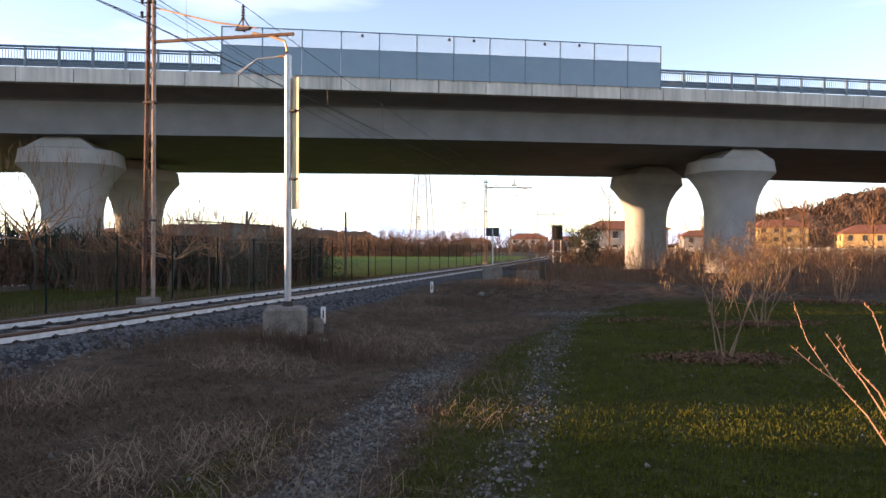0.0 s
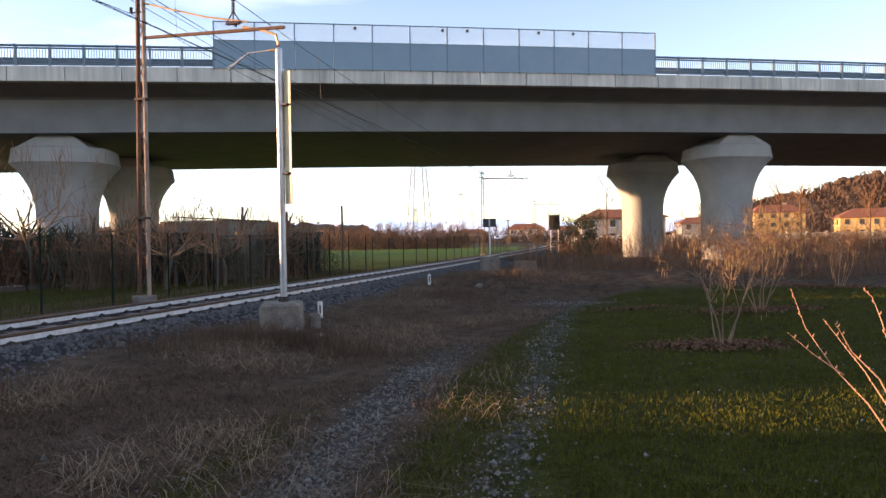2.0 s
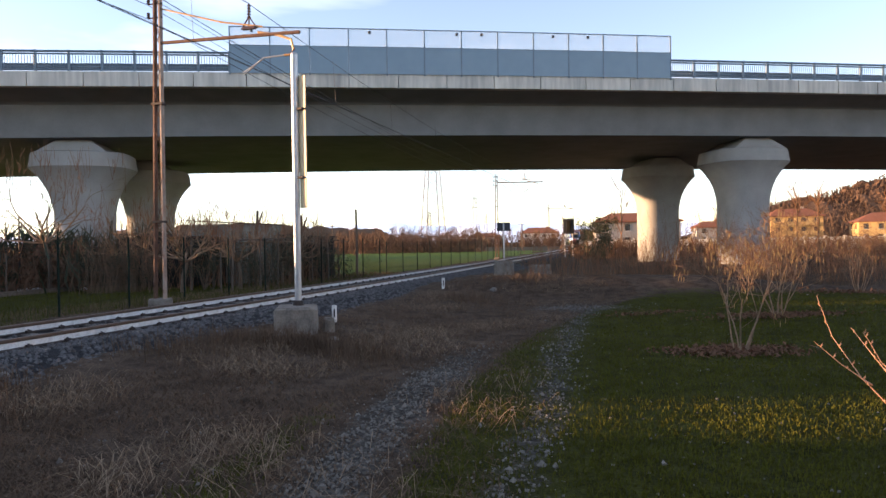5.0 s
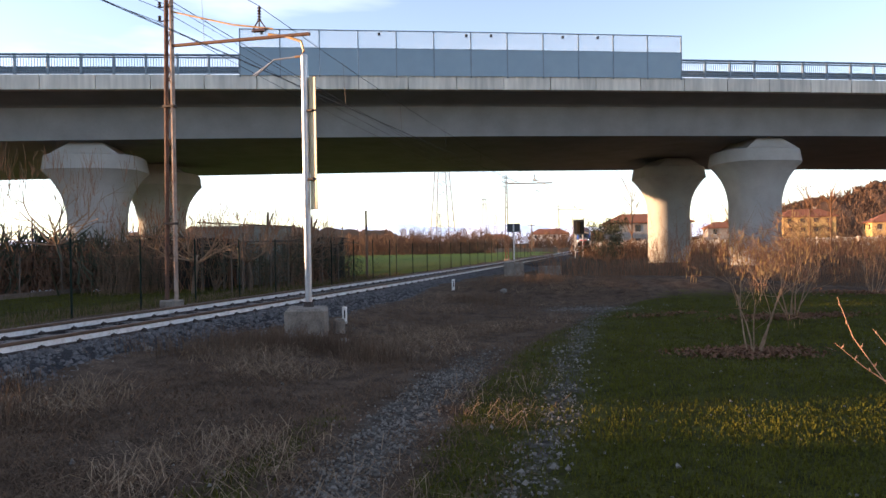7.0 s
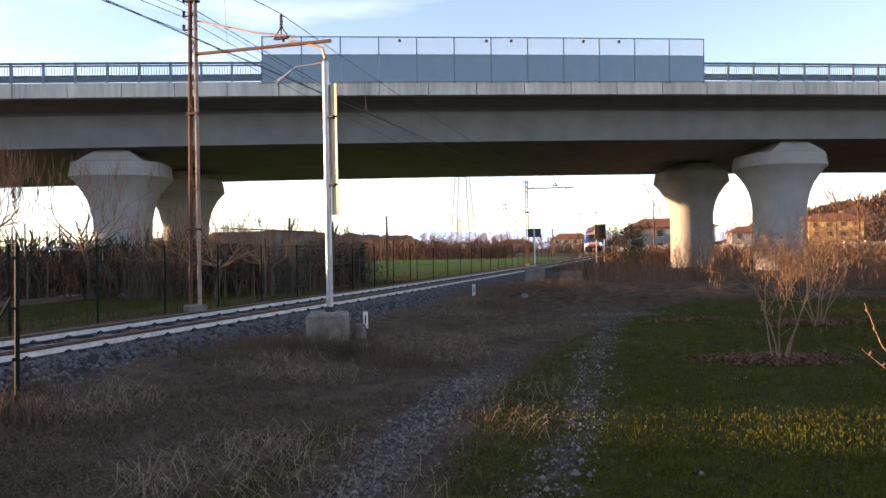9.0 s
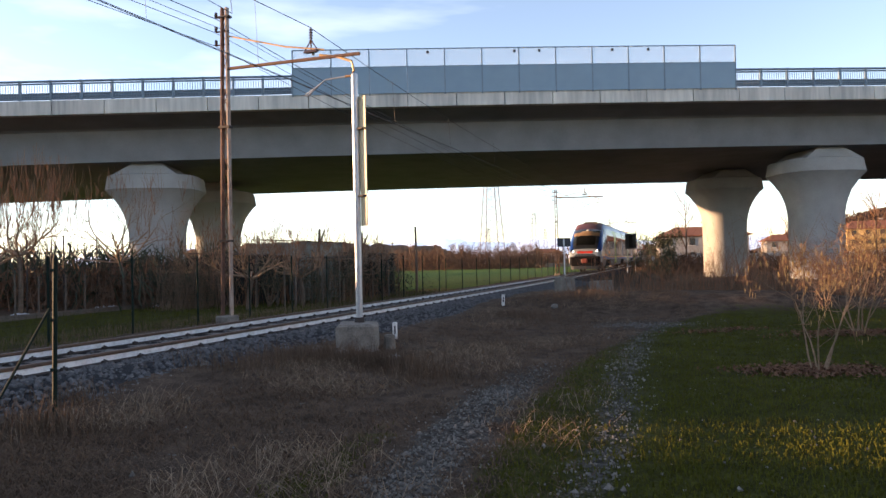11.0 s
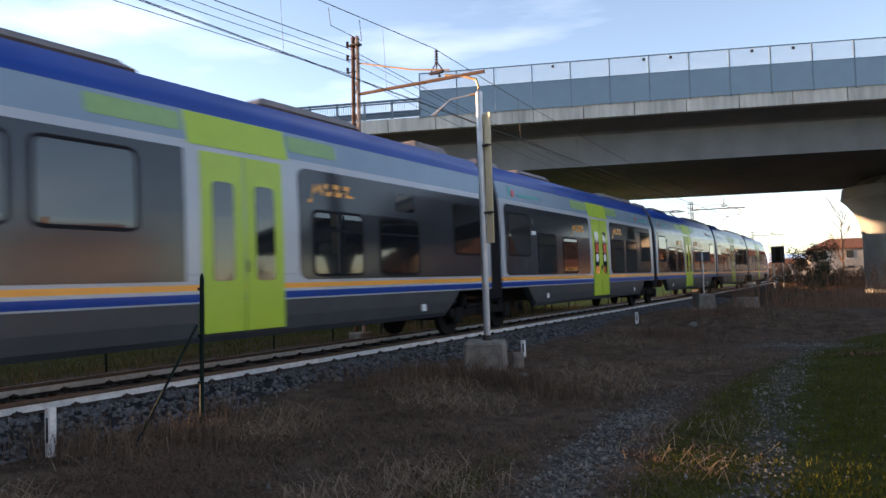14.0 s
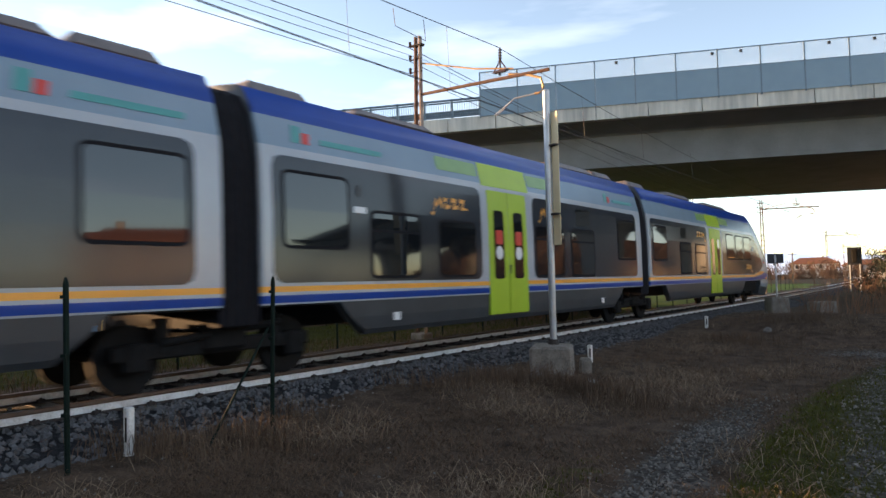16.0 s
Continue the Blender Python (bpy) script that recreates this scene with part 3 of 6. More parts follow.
def zones(x, y):
    """How much lawn, gravel and field there is at a place."""
    o, s = track_off(x, y)
    a, b = lerp_at(y, *RUT_L), lerp_at(y, *RUT_R)
    end = smoothstep(21.5, 18.5, y + 0.02 * x)
    w = 0.33 + 0.02 * y
    gl = math.exp(-((x - a) / (w * 0.95)) ** 2) * smoothstep(13.5, 8.0, y) * 0.85
    gr = 0.55 * math.exp(-((x - b) / (w * 0.75)) ** 2) * smoothstep(19.5, 17, y)
    pad = 0.95 * math.exp(-((x - 3.2) / 1.6) ** 2 - ((y - 17.4) / 0.9) ** 2)
    gravel = max(gl, gr, pad)
    lawn = smoothstep(a + 0.15, a + 0.75, x) * end * (1.0 if x > b + 0.5 else 0.75)
    lawn = max(lawn, 0.62 * math.exp(-((x - a + 0.75) / 0.35) ** 2) * smoothstep(8.5, 5, y) )
    if y > 21 and x > 3:
        lawn = max(lawn, 0.4 * smoothstep(40, 48, y))
    if o < -3.0 and s < 28:
        lawn = max(lawn, 0.75 * smoothstep(-3.3, -4.0, o) * smoothstep(-12.5, -10.5, o))
    field = smoothstep(-3.2, -4.5, o) * smoothstep(28, 30, s) * smoothstep(150, 110, y) if o < -3 else 0.0
    return lawn, gravel, field


def ground():
    sh = Shape()
    def axis(lo, hi, step, out):
        a = [lo + step * i for i in range(int((hi - lo) / step) + 1)]
        left, right = [], []
        k, x = step, a[0]
        while x > -out:
            k *= 1.25
            x -= k
            left.append(x)
        k, x = step, a[-1]
        while x < out:
            k *= 1.25
            x += k
            right.append(x)
        return left[::-1] + a + right
    xs, ys = axis(-14, 18, 0.2, 4500), axis(1, 27, 0.2, 4500)
    pts = [(x, y, ground_z(x, y)) for y in ys for x in xs]
    n = len(xs)
    fc = [(j * n + i, j * n + i + 1, (j + 1) * n + i + 1, (j + 1) * n + i) for j in range(len(ys) - 1) for i in range(n - 1)]
    sh.add(pts, fc)
    g = part("ground", sh, GROUND_COVER, smooth=True)
    zz = np.array([zones(p[0], p[1]) for p in pts], dtype=np.float32)
    for i, name in enumerate(("lawn", "gravel", "field")):
        at = g.data.attributes.new(name, "FLOAT", "POINT")
        at.data.foreach_set("value", np.ascontiguousarray(zz[:, i]))
    tagged(g, "grassy ground with gravel track, lawn and dry bank", "ground", kind="structure")
    return g


def blades(name, label, category, material, spots, height, width, lean, seed):
    """Many thin blades of grass, two triangles each, at (x, y) spots."""
    rnd = np.random.RandomState(seed)
    n = len(spots)
    xy = np.array(spots)
    z = np.array([ground_z(x, y) for x, y in spots])
    h = height * rnd.uniform(0.45, 1.25, n)
    a, ln = rnd.uniform(0, 2 * np.pi, n), lean * rnd.uniform(0.3, 1.3, n)
    b = rnd.uniform(0, 2 * np.pi, n)
    dx, dy = np.cos(a), np.sin(a)
    wx, wy = np.cos(b) * width / 2, np.sin(b) * width / 2
    v = np.zeros((n, 5, 3))
    v[:, 0] = np.stack([xy[:, 0] - wx, xy[:, 1] - wy, z - 0.01], 1)
    v[:, 1] = np.stack([xy[:, 0] + wx, xy[:, 1] + wy, z - 0.01], 1)
    m = np.stack([xy[:, 0] + dx * ln * h * 0.35, xy[:, 1] + dy * ln * h * 0.35, z + h * 0.6], 1)
    v[:, 2] = m + np.stack([wx, wy, 0 * wx], 1) * 0.8
    v[:, 3] = m - np.stack([wx, wy, 0 * wx], 1) * 0.8
    v[:, 4] = np.stack([xy[:, 0] + dx * ln * h, xy[:, 1] + dy * ln * h, z + h * np.maximum(0.25, 1 - 0.35 * ln)], 1)
    sh = Shape()
    sh.v = v.reshape(-1, 3).tolist()
    i = np.arange(n) * 5
    quads = np.stack([i, i + 1, i + 2, i + 3], 1).tolist()
    tris = np.stack([i + 3, i + 2, i + 4], 1).tolist()
    sh.f = quads + tris
    sh.m = [0] * len(sh.f)
    ob = part(name, sh, material)
    return tagged(ob, label, category, kind="stuff")


def near_spots(n, seed, keep, x0=-9, x1=16, y0=2.6, y1=24):
    """Random places, denser towards the eye, kept where keep(x, y, u) holds."""
    rnd = random.Random(seed)
    out = []
    while len(out) < n:
        y = y0 + (y1 - y0) * rnd.random() ** 1.7
        x = rnd.uniform(max(x0, -0.75 * y - 3.5), min(x1, 0.72 * y + 1.5))
        if keep(x, y, rnd.random()):
            out.append((x, y))
    return out


def grass_cover():
    def lawn_here(x, y, u):
        lw, gv, _ = zones(x, y)
        q = noise.noise(Vector((x * 0.8, y * 0.8, 3)))
        return u < (lw - 0.25) * (1 - 0.9 * gv) * (0.75 + 0.6 * q) and track_off(x, y)[0] > 3.2
    def dry_here(x, y, u):
        o = track_off(x, y)[0]
        lw, gv, _ = zones(x, y)
        q = noise.noise(Vector((x * 0.9, y * 0.9, 7)))
        return 2.7 < o and u < (1 - lw) * (1 - gv) * (0.55 + 0.9 * q) * (0.25 + 0.75 * smoothstep(2.6, 3.6, o)) and x < lerp_at(y, *RUT_R)
    blades("lawn_grass", "short green winter lawn grass with dark patches", "grass", GRASS, near_spots(100000, 11, lawn_here), 0.046, 0.010, 0.7, 1)
    blades("dry_grass", "matted brown dry grass on the bank", "grass", DRYGRASS, near_spots(62000, 12, dry_here), 0.085, 0.007, 2.6, 2)
    def straw_here(x, y, u):
        return dry_here(x, y, u * 3) and noise.noise(Vector((x * 0.5, y * 0.5, 21))) > 0.05
    blades("straw_blades", "long pale straw lying on the bank", "grass", STRAW, near_spots(4500, 13, straw_here), 0.20, 0.006, 2.4, 3)
    rnd = random.Random(17)
    # upright dry clumps by the concrete footing and along the rails
    sp = []
    for cx, cy, n, r in ((-3.0, 10.6, 1100, 0.9), (-1.9, 10.4, 420, 0.5), (-3.9, 9.6, 350, 0.8), (-1.2, 9.6, 300, 0.5), (-5.2, 5.4, 450, 0.7), (-4.4, 6.0, 320, 0.5), (-4.9, 7.2, 160, 0.4), (0.6, 18.8, 400, 1.0), (2.0, 21.5, 500, 1.2)):
        sp += [(rnd.gauss(cx, r * 0.6), rnd.gauss(cy, r * 0.35)) for _ in range(n)]
    blades("dry_tufts", "upright tufts of dry brown grass", "grass", DRYGRASS, sp, 0.34, 0.008, 0.55, 4)
    sp = []
    for i in range(20000):
        s, o = -4 + 34 * rnd.random(), -2.9 - (2.2 if i < 5000 else 8.0) * rnd.random() ** 1.2
        p = beside(s, o, 0)
        sp.append((p.x, p.y))
    blades("trackside_grass", "rough green and brown grass along the fence", "grass", DRYGRASS, sp[:5000], 0.22, 0.009, 0.7, 5)
    blades("trackside_green_grass", "dark green grass strip beyond the rails", "grass", GRASS, sp[5000:], 0.16, 0.010, 0.7, 6)
    # pebbles of the track
    st = Shape()
    base = [(1, 0, 0), (-1, 0, 0), (0, 1, 0), (0, -1, 0), (0, 0, 1), (0, 0, -1)]
    tri = [(0, 2, 4), (2, 1, 4), (1, 3, 4), (3, 0, 4), (2, 0, 5), (1, 2, 5), (3, 1, 5), (0, 3, 5)]
    def pebble_here(x, y, u):
        return u < zones(x, y)[1] ** 2 * 1.2 or u < 0.012
    for x, y in near_spots(6500, 19, pebble_here, y1=19):
        r = rnd.uniform(0.006, 0.02) * (2.0 if rnd.random() < 0.05 else 1)
        q = Euler((rnd.random() * 6, rnd.random() * 6, rnd.random() * 6)).to_matrix()
        z = ground_z(x, y)
        k = [r * rnd.uniform(0.6, 1.2) for _ in range(6)]
        st.add([(q @ Vector(bb)) * kk + Vector((x, y, z + r * 0.25)) for bb, kk in zip(base, k)], tri)
    tagged(part("path_pebbles", st, GRAVEL), "pale pebbles pressed into the two wheel tracks", "gravel", kind="stuff")
    # leaf litter round the hazels
    lf = Shape()
    for cx, cy, n, rx, ry in ((4.2, 10.1, 1500, 0.85, 0.42), (6.9, 14.4, 1300, 1.3, 0.5), (11.4, 19.6, 800, 1.6, 0.6), (4.6, 15.6, 260, 1.0, 0.35)):
        for _ in range(n):
            x, y = rnd.gauss(cx, rx * 0.55), rnd.gauss(cy, ry * 0.55)
            q = Euler((rnd.gauss(0, 0.5), rnd.gauss(0, 0.5), rnd.random() * 6)).to_matrix()
            r = rnd.uniform(0.02, 0.045)
            lf.add([q @ Vector(p) * r + Vector((x, y, ground_z(x, y) + 0.02 + 0.02 * rnd.random())) for p in ((1, 0, 0.1), (0.2, 0.6, 0), (-1, 0, 0.1), (0.2, -0.6, 0))], [(0, 1, 2, 3)])
    tagged(part("leaf_litter", lf, LEAF), "brown dead leaves fallen under the hazel shrubs", "leaves", kind="stuff")


# ---- train ----
PROF = [(0, 1.0), (1.40, 1.0), (1.47, 1.03), (1.475, 1.055), (1.475, 1.16), (1.475, 1.205), (1.475, 1.285), (1.475, 1.5), (1.472, 2.3), (1.445, 3.0), (1.435, 3.15), (1.42, 3.24), (1.31, 3.68), (1.275, 3.80), (1.10, 4.08), (0.88, 4.16), (0.45, 4.22), (0, 4.24)]
BAND = [4, 4, 0, 2, 0, 3, 0, 0, 0, 0, 0, 1, 2, 2, 5, 5, 5]   # material of each strip: white, pale, blue, orange, skirt, roof
TR_BODY = [TR_WHITE, TR_PALE, TR_BLUE, TR_ORANGE, TR_SKIRT, TR_ROOF, TR_SCREEN, TR_GREY, NOSE_BROW_SUNSET]
END_L, MID_L, GAP = 18.0, 14.37, 0.57


def wall_x(z, w=1.0):
    return float(np.interp(z, [p[1] for p in PROF[1:]], [p[0] for p in PROF[1:]])) * w


def full_ring(l, w=1.0, squash=None):
    right = [(x * w, z) for x, z in PROF]
    if squash:
        zb, zt = squash
        right = [(x, zb + (z - 1.0) * (zt - zb) / 3.24) for x, z in right]
    pts = right + [(-x, z) for x, z in right[-2:0:-1]]
    return [(x, l, z) for x, z in pts]


def body_tube(sh, ls, ws=None, sq=None, pick=None):
    n = len(PROF)
    rings = [full_ring(l, ws[i] if ws else 1.0, sq[i] if sq else None) for i, l in enumerate(ls)]
    m = len(rings[0])
    o = len(sh.v)
    sh.v += [p for r in rings for p in r]
    for i in range(len(rings) - 1):
        for j in range(m):
            k = j if j < n - 1 else m - 1 - j
            sh.f.append((o + i * m + j, o + i * m + (j + 1) % m, o + (i + 1) * m + (j + 1) % m, o + (i + 1) * m + j))
            sh.m.append(pick(i, k) if pick else BAND[k])
    for i in (0, len(rings) - 1):
        f = tuple(o + i * m + j for j in range(m))
        sh.f.append(f if i else f[::-1])
        sh.m.append(4)


def sheet(l0, l1, z0, z1, r=0.0, d=0.006, side=1, sh=None):
    """A plate on the car's side with rounded corners, following its curve."""
    sh = sh or Shape()
    zs = [(z0, r), (z0 + r * 0.3, r * 0.28), (z0 + r, 0)] if r else [(z0, 0)]
    k = max(1, int((z1 - z0 - 2 * r) / 0.4))
    zs += [(z0 + r + (z1 - z0 - 2 * r) * i / k, 0) for i in range(1, k + 1 if r else k)]
    zs += [(z1 - r * 0.3, r * 0.28), (z1, r)] if r else [(z1, 0)]
    rings = []
    for z, i in zs:
        x = wall_x(z)
        rings.append([(side * (x + d), l0 + i, z), (side * (x + d), l1 - i, z), (side * (x - 0.01), l1 - i, z), (side * (x - 0.01), l0 + i, z)])
    return sh.loft(rings)


def poly(pts, d=0.006, side=1, width=None, sh=None):
    """A plate of any convex outline (l, z) on the car's side."""
    sh = sh or Shape()
    def X(l, z):
        return wall_x(max(z, 1.1)) * (width(l) if width else 1.0)
    a = [(side * (X(l, z) + d), l, z) for l, z in pts]
    b = [(side * (X(l, z) - 0.02), l, z) for l, z in pts]
    n = len(pts)
    fc = [tuple(range(n)), tuple(range(2 * n - 1, n - 1, -1))] + [(i, n + i, n + (i + 1) % n, (i + 1) % n) for i in range(n)]
    return sh.add(a + b, fc)


def nose_x(l, z):
    """Half width of the driving car at l metres behind its tip."""
    if l >= 3.6:
        return wall_x(max(z, 1.07))
    t = float(np.interp(l, NOSE_L, NOSE_T))
    return wall_x(max(1.07, 1.0 + (z - 1.0) * 3.24 / (t - 1.0)), nose_w(l))


def strip(n0, ls, lo, hi, d=0.008, side=1):
    """A field on the nose's side between two lines, following the curve."""
    sh = Shape()
    k = max(2, int((ls[-1] - ls[0]) / 0.12))
    rings = []
    for i in range(k + 1):
        l = ls[0] + (ls[-1] - ls[0]) * i / k
        a, b = float(np.interp(l, ls, lo)), float(np.interp(l, ls, hi))
        out = [(side * (nose_x(l, a + (b - a) * j / 6) + d), n0 + l, a + (b - a) * j / 6) for j in range(7)]
        back = [(side * (nose_x(l, a + (b - a) * j / 6) - 0.03), n0 + l, a + (b - a) * j / 6) for j in range(6, -1, -1)]
        rings.append(out + back)
    return sh.loft(rings)


def wheelset(parent, l):
    b = Shape()
    for x in (0.98, -0.98):
        b.box((x, 0, 0.52), (0.14, 3.0, 0.2), bevel=0.04)
        for y in (1.2, -1.2):
            b.box((x * 1.03, y, 0.46), (0.2, 0.34, 0.36), bevel=0.06)
            b.tube([(x, y * 0.72, 0.5), (x, y * 0.72, 0.92)], 0.11, 8)
        b.box((x * 1.08, 0, 0.66), (0.16, 0.7, 0.4), bevel=0.08)
        b.tube([(x * 1.1, -0.9, 0.62), (x * 1.1, 0.9, 0.78)], 0.05, 8)
    b.box((0, 0, 0.55), (2.0, 0.5, 0.25), bevel=0.05)
    bg = part("bogie", b, TR_IRON, parent)
    bg.location = (0, l, 0)
    for y in (1.2, -1.2):
        w = Shape()
        for x in (0.75, -0.75):
            w.tube([(x - 0.07, 0, 0), (x - 0.05, 0, 0), (x + 0.06, 0, 0), (x + 0.07, 0, 0)], [0.40, 0.43, 0.43, 0.40], 20)
            w.tube([(x + 0.07 * (1 if x > 0 else -1), 0, 0), (x + 0.1 * (1 if x > 0 else -1), 0, 0)], [0.2, 0.16], 12)
        w.tube([(-0.72, 0, 0), (0.72, 0, 0)], 0.09, 8)
        wh = part("wheelset", w, TR_IRON, bg)
        wh.location = (0, y, 0.43)
    return bg


def passenger_door(car, l, side=1, notice=False):
    """Two green leaves with tall glass, and the green field above."""
    part("door_header", sheet(l - 0.92, l + 0.92, 3.2, 3.67, 0.0, 0.008, side), TR_GREEN, car)
    for a, b in ((l - 2.3, l - 0.98), (l + 0.98, l + 2.1)):
        part("green_field", sheet(a, b, 3.36, 3.62, 0.04, 0.005, side), TR_GREEN_PALE, car)
    part("door_frame", sheet(l - 0.98, l + 0.98, 1.0, 3.16, 0.0, 0.004, side), TR_WHITE, car)
    for k in (-1, 1):
        a, b = (l - 0.75, l - 0.012) if k < 0 else (l + 0.012, l + 0.75)
        leaf = Shape()
        zs = [0.62, 1.05, 1.9, 2.6, 3.12]
        leaf.loft([[(side * (wall_x(max(z, 1.07)) + 0.014), a, z), (side * (wall_x(max(z, 1.07)) + 0.014), b, z), (side * (wall_x(max(z, 1.07)) - 0.05), b, z), (side * (wall_x(max(z, 1.07)) - 0.05), a, z)] for z in zs])
        lf = part("door_leaf", leaf, TR_GREEN, car, "lime green sliding door leaf")
        c = (a + b) / 2
        part("door_glass", sheet(c - 0.185, c + 0.185, 1.33, 2.72, 0.07, 0.02, side), TR_GLASS, lf)
        if not notice:
            continue
        part("door_notice", sheet(c - 0.13, c + 0.13, 2.03, 2.32, 0.04, 0.024, side), TR_RED, lf, "red notice on the glass")
        part("door_sign", sheet(c - 0.13, c + 0.13, 1.72, 2.0, 0.12, 0.024, side), STICKER, lf, "white round sticker on the glass")
    hs = Shape()
    hs.tube([(side * (wall_x(1.5) + 0.03), l + 0.03, 1.45), (side * (wall_x(1.8) + 0.03), l + 0.03, 1.62)], 0.015, 6)
    part("door_handle", hs, DARK, car)


def side_window(car, l0, l1, z0, z1, side=1, bar=False):
    fr = part("window_frame", sheet(l0 - 0.05, l1 + 0.05, z0 - 0.05, z1 + 0.05, 0.12, 0.012, side), TR_RUBBER, car)
    part("window_pane", sheet(l0, l1, z0, z1, 0.08, 0.016, side), TR_GLASS, fr)
    if bar:
        part("window_bar", sheet(l0, l1, z1 - 0.3, z1 - 0.26, 0.0, 0.02, side), TR_RUBBER, fr)


def lettering(car, l, z, side=1):
    """An orange brush mark of plain strokes."""
    sh = Shape()
    line = ((-0.04, -0.06), (0.05, -0.05), (0.10, 0.20), (0.14, 0.10), (0.24, 0.22), (0.30, 0.08), (0.36, 0.22), (0.44, 0.22), (0.40, 0.08), (0.54, 0.10), (0.58, 0.23), (0.74, 0.22), (0.62, 0.09), (0.80, 0.10), (0.84, 0.23), (1.00, 0.22), (0.88, 0.09), (1.10, 0.08))
    rings = []
    for k, (a, b) in enumerate(line):
        wd = 0.038 if 0 < k < len(line) - 1 else 0.012
        rings.append([(side * (wall_x(z + b + q) + e), l + a + q * 0.4, z + b + q) for q, e in ((-wd, 0.012), (wd, 0.012), (wd, -0.005), (-wd, -0.005))])
    sh.loft(rings)
    part("orange_mark", sh, TR_ORANGE, car)


def emblem(car, l, z, side=1, named=True, k=1.0):
    part("green_emblem", poly([(l, z), (l + 0.16 * k, z), (l + 0.2 * k, z + 0.26 * k), (l + 0.04 * k, z + 0.26 * k)], 0.008, side), TEAL, car)
    part("red_emblem", poly([(l + 0.19 * k, z), (l + 0.33 * k, z), (l + 0.36 * k, z + 0.17 * k), (l + 0.22 * k, z + 0.17 * k)], 0.008, side), TR_RED, car)
    if named:
        part("operator_name_bar", poly([(l + 0.55, z + 0.03), (l + 1.9, z + 0.03), (l + 1.93, z + 0.12), (l + 0.58, z + 0.12)], 0.008, side), TEAL, car)


def skirts(car, spans):
    for a, b in spans:
        for side in (1, -1):
            sh = Shape()
            pr = [(1.40, 1.0), (1.468, 1.03), (1.455, 0.78), (1.43, 0.58), (1.38, 0.50), (1.28, 0.50), (1.30, 0.98)]
            sh.loft([[(side * x, a + (0.55 if z < 0.6 else 0.25 if z < 0.9 else 0), z) for x, z in pr], [(side * x, a + 0.6, z) for x, z in pr],
                     [(side * x, b - 0.6, z) for x, z in pr], [(side * x, b - (0.55 if z < 0.6 else 0.25 if z < 0.9 else 0), z) for x, z in pr]])
            part("skirt_panel", sh, TR_SKIRT, car)
    for l, z in ((spans[0][0] + 1.3, 0.75), (spans[0][1] - 1.4, 0.72)):
        pl = Shape()
        pl.box((1.46, l, z), (0.012, 0.16, 0.13))
        part("skirt_plate", pl, STICKER, car)


def roof_units(car, spots):
    for l, ln, w, h in spots:
        sh = Shape()
        sh.box((0, l, 4.2 + h / 2 - 0.03), (w, ln, h), bevel=0.07, taper=0.9)
        for i in range(5):
            sh.box((0, l - ln * 0.35 + i * ln * 0.17, 4.2 + h), (w * 0.7, 0.05, 0.04))
        part("roof_unit", sh, TR_UNIT, car)


def bellows(car, l):
    sh = Shape()
    rr = []
    for i in range(9):
        y = l - GAP / 2 - 0.03 + (GAP + 0.06) * i / 8
        w = 0.93 if i % 2 else 0.96
        rr.append([(x * w, yy, 0.75 + (z - 1.0) * 1.04 * (0.99 if i % 2 else 1.0)) for x, yy, z in full_ring(y)])
    sh.loft(rr)
    part("gangway_bellows", sh, TR_RUBBER, car)


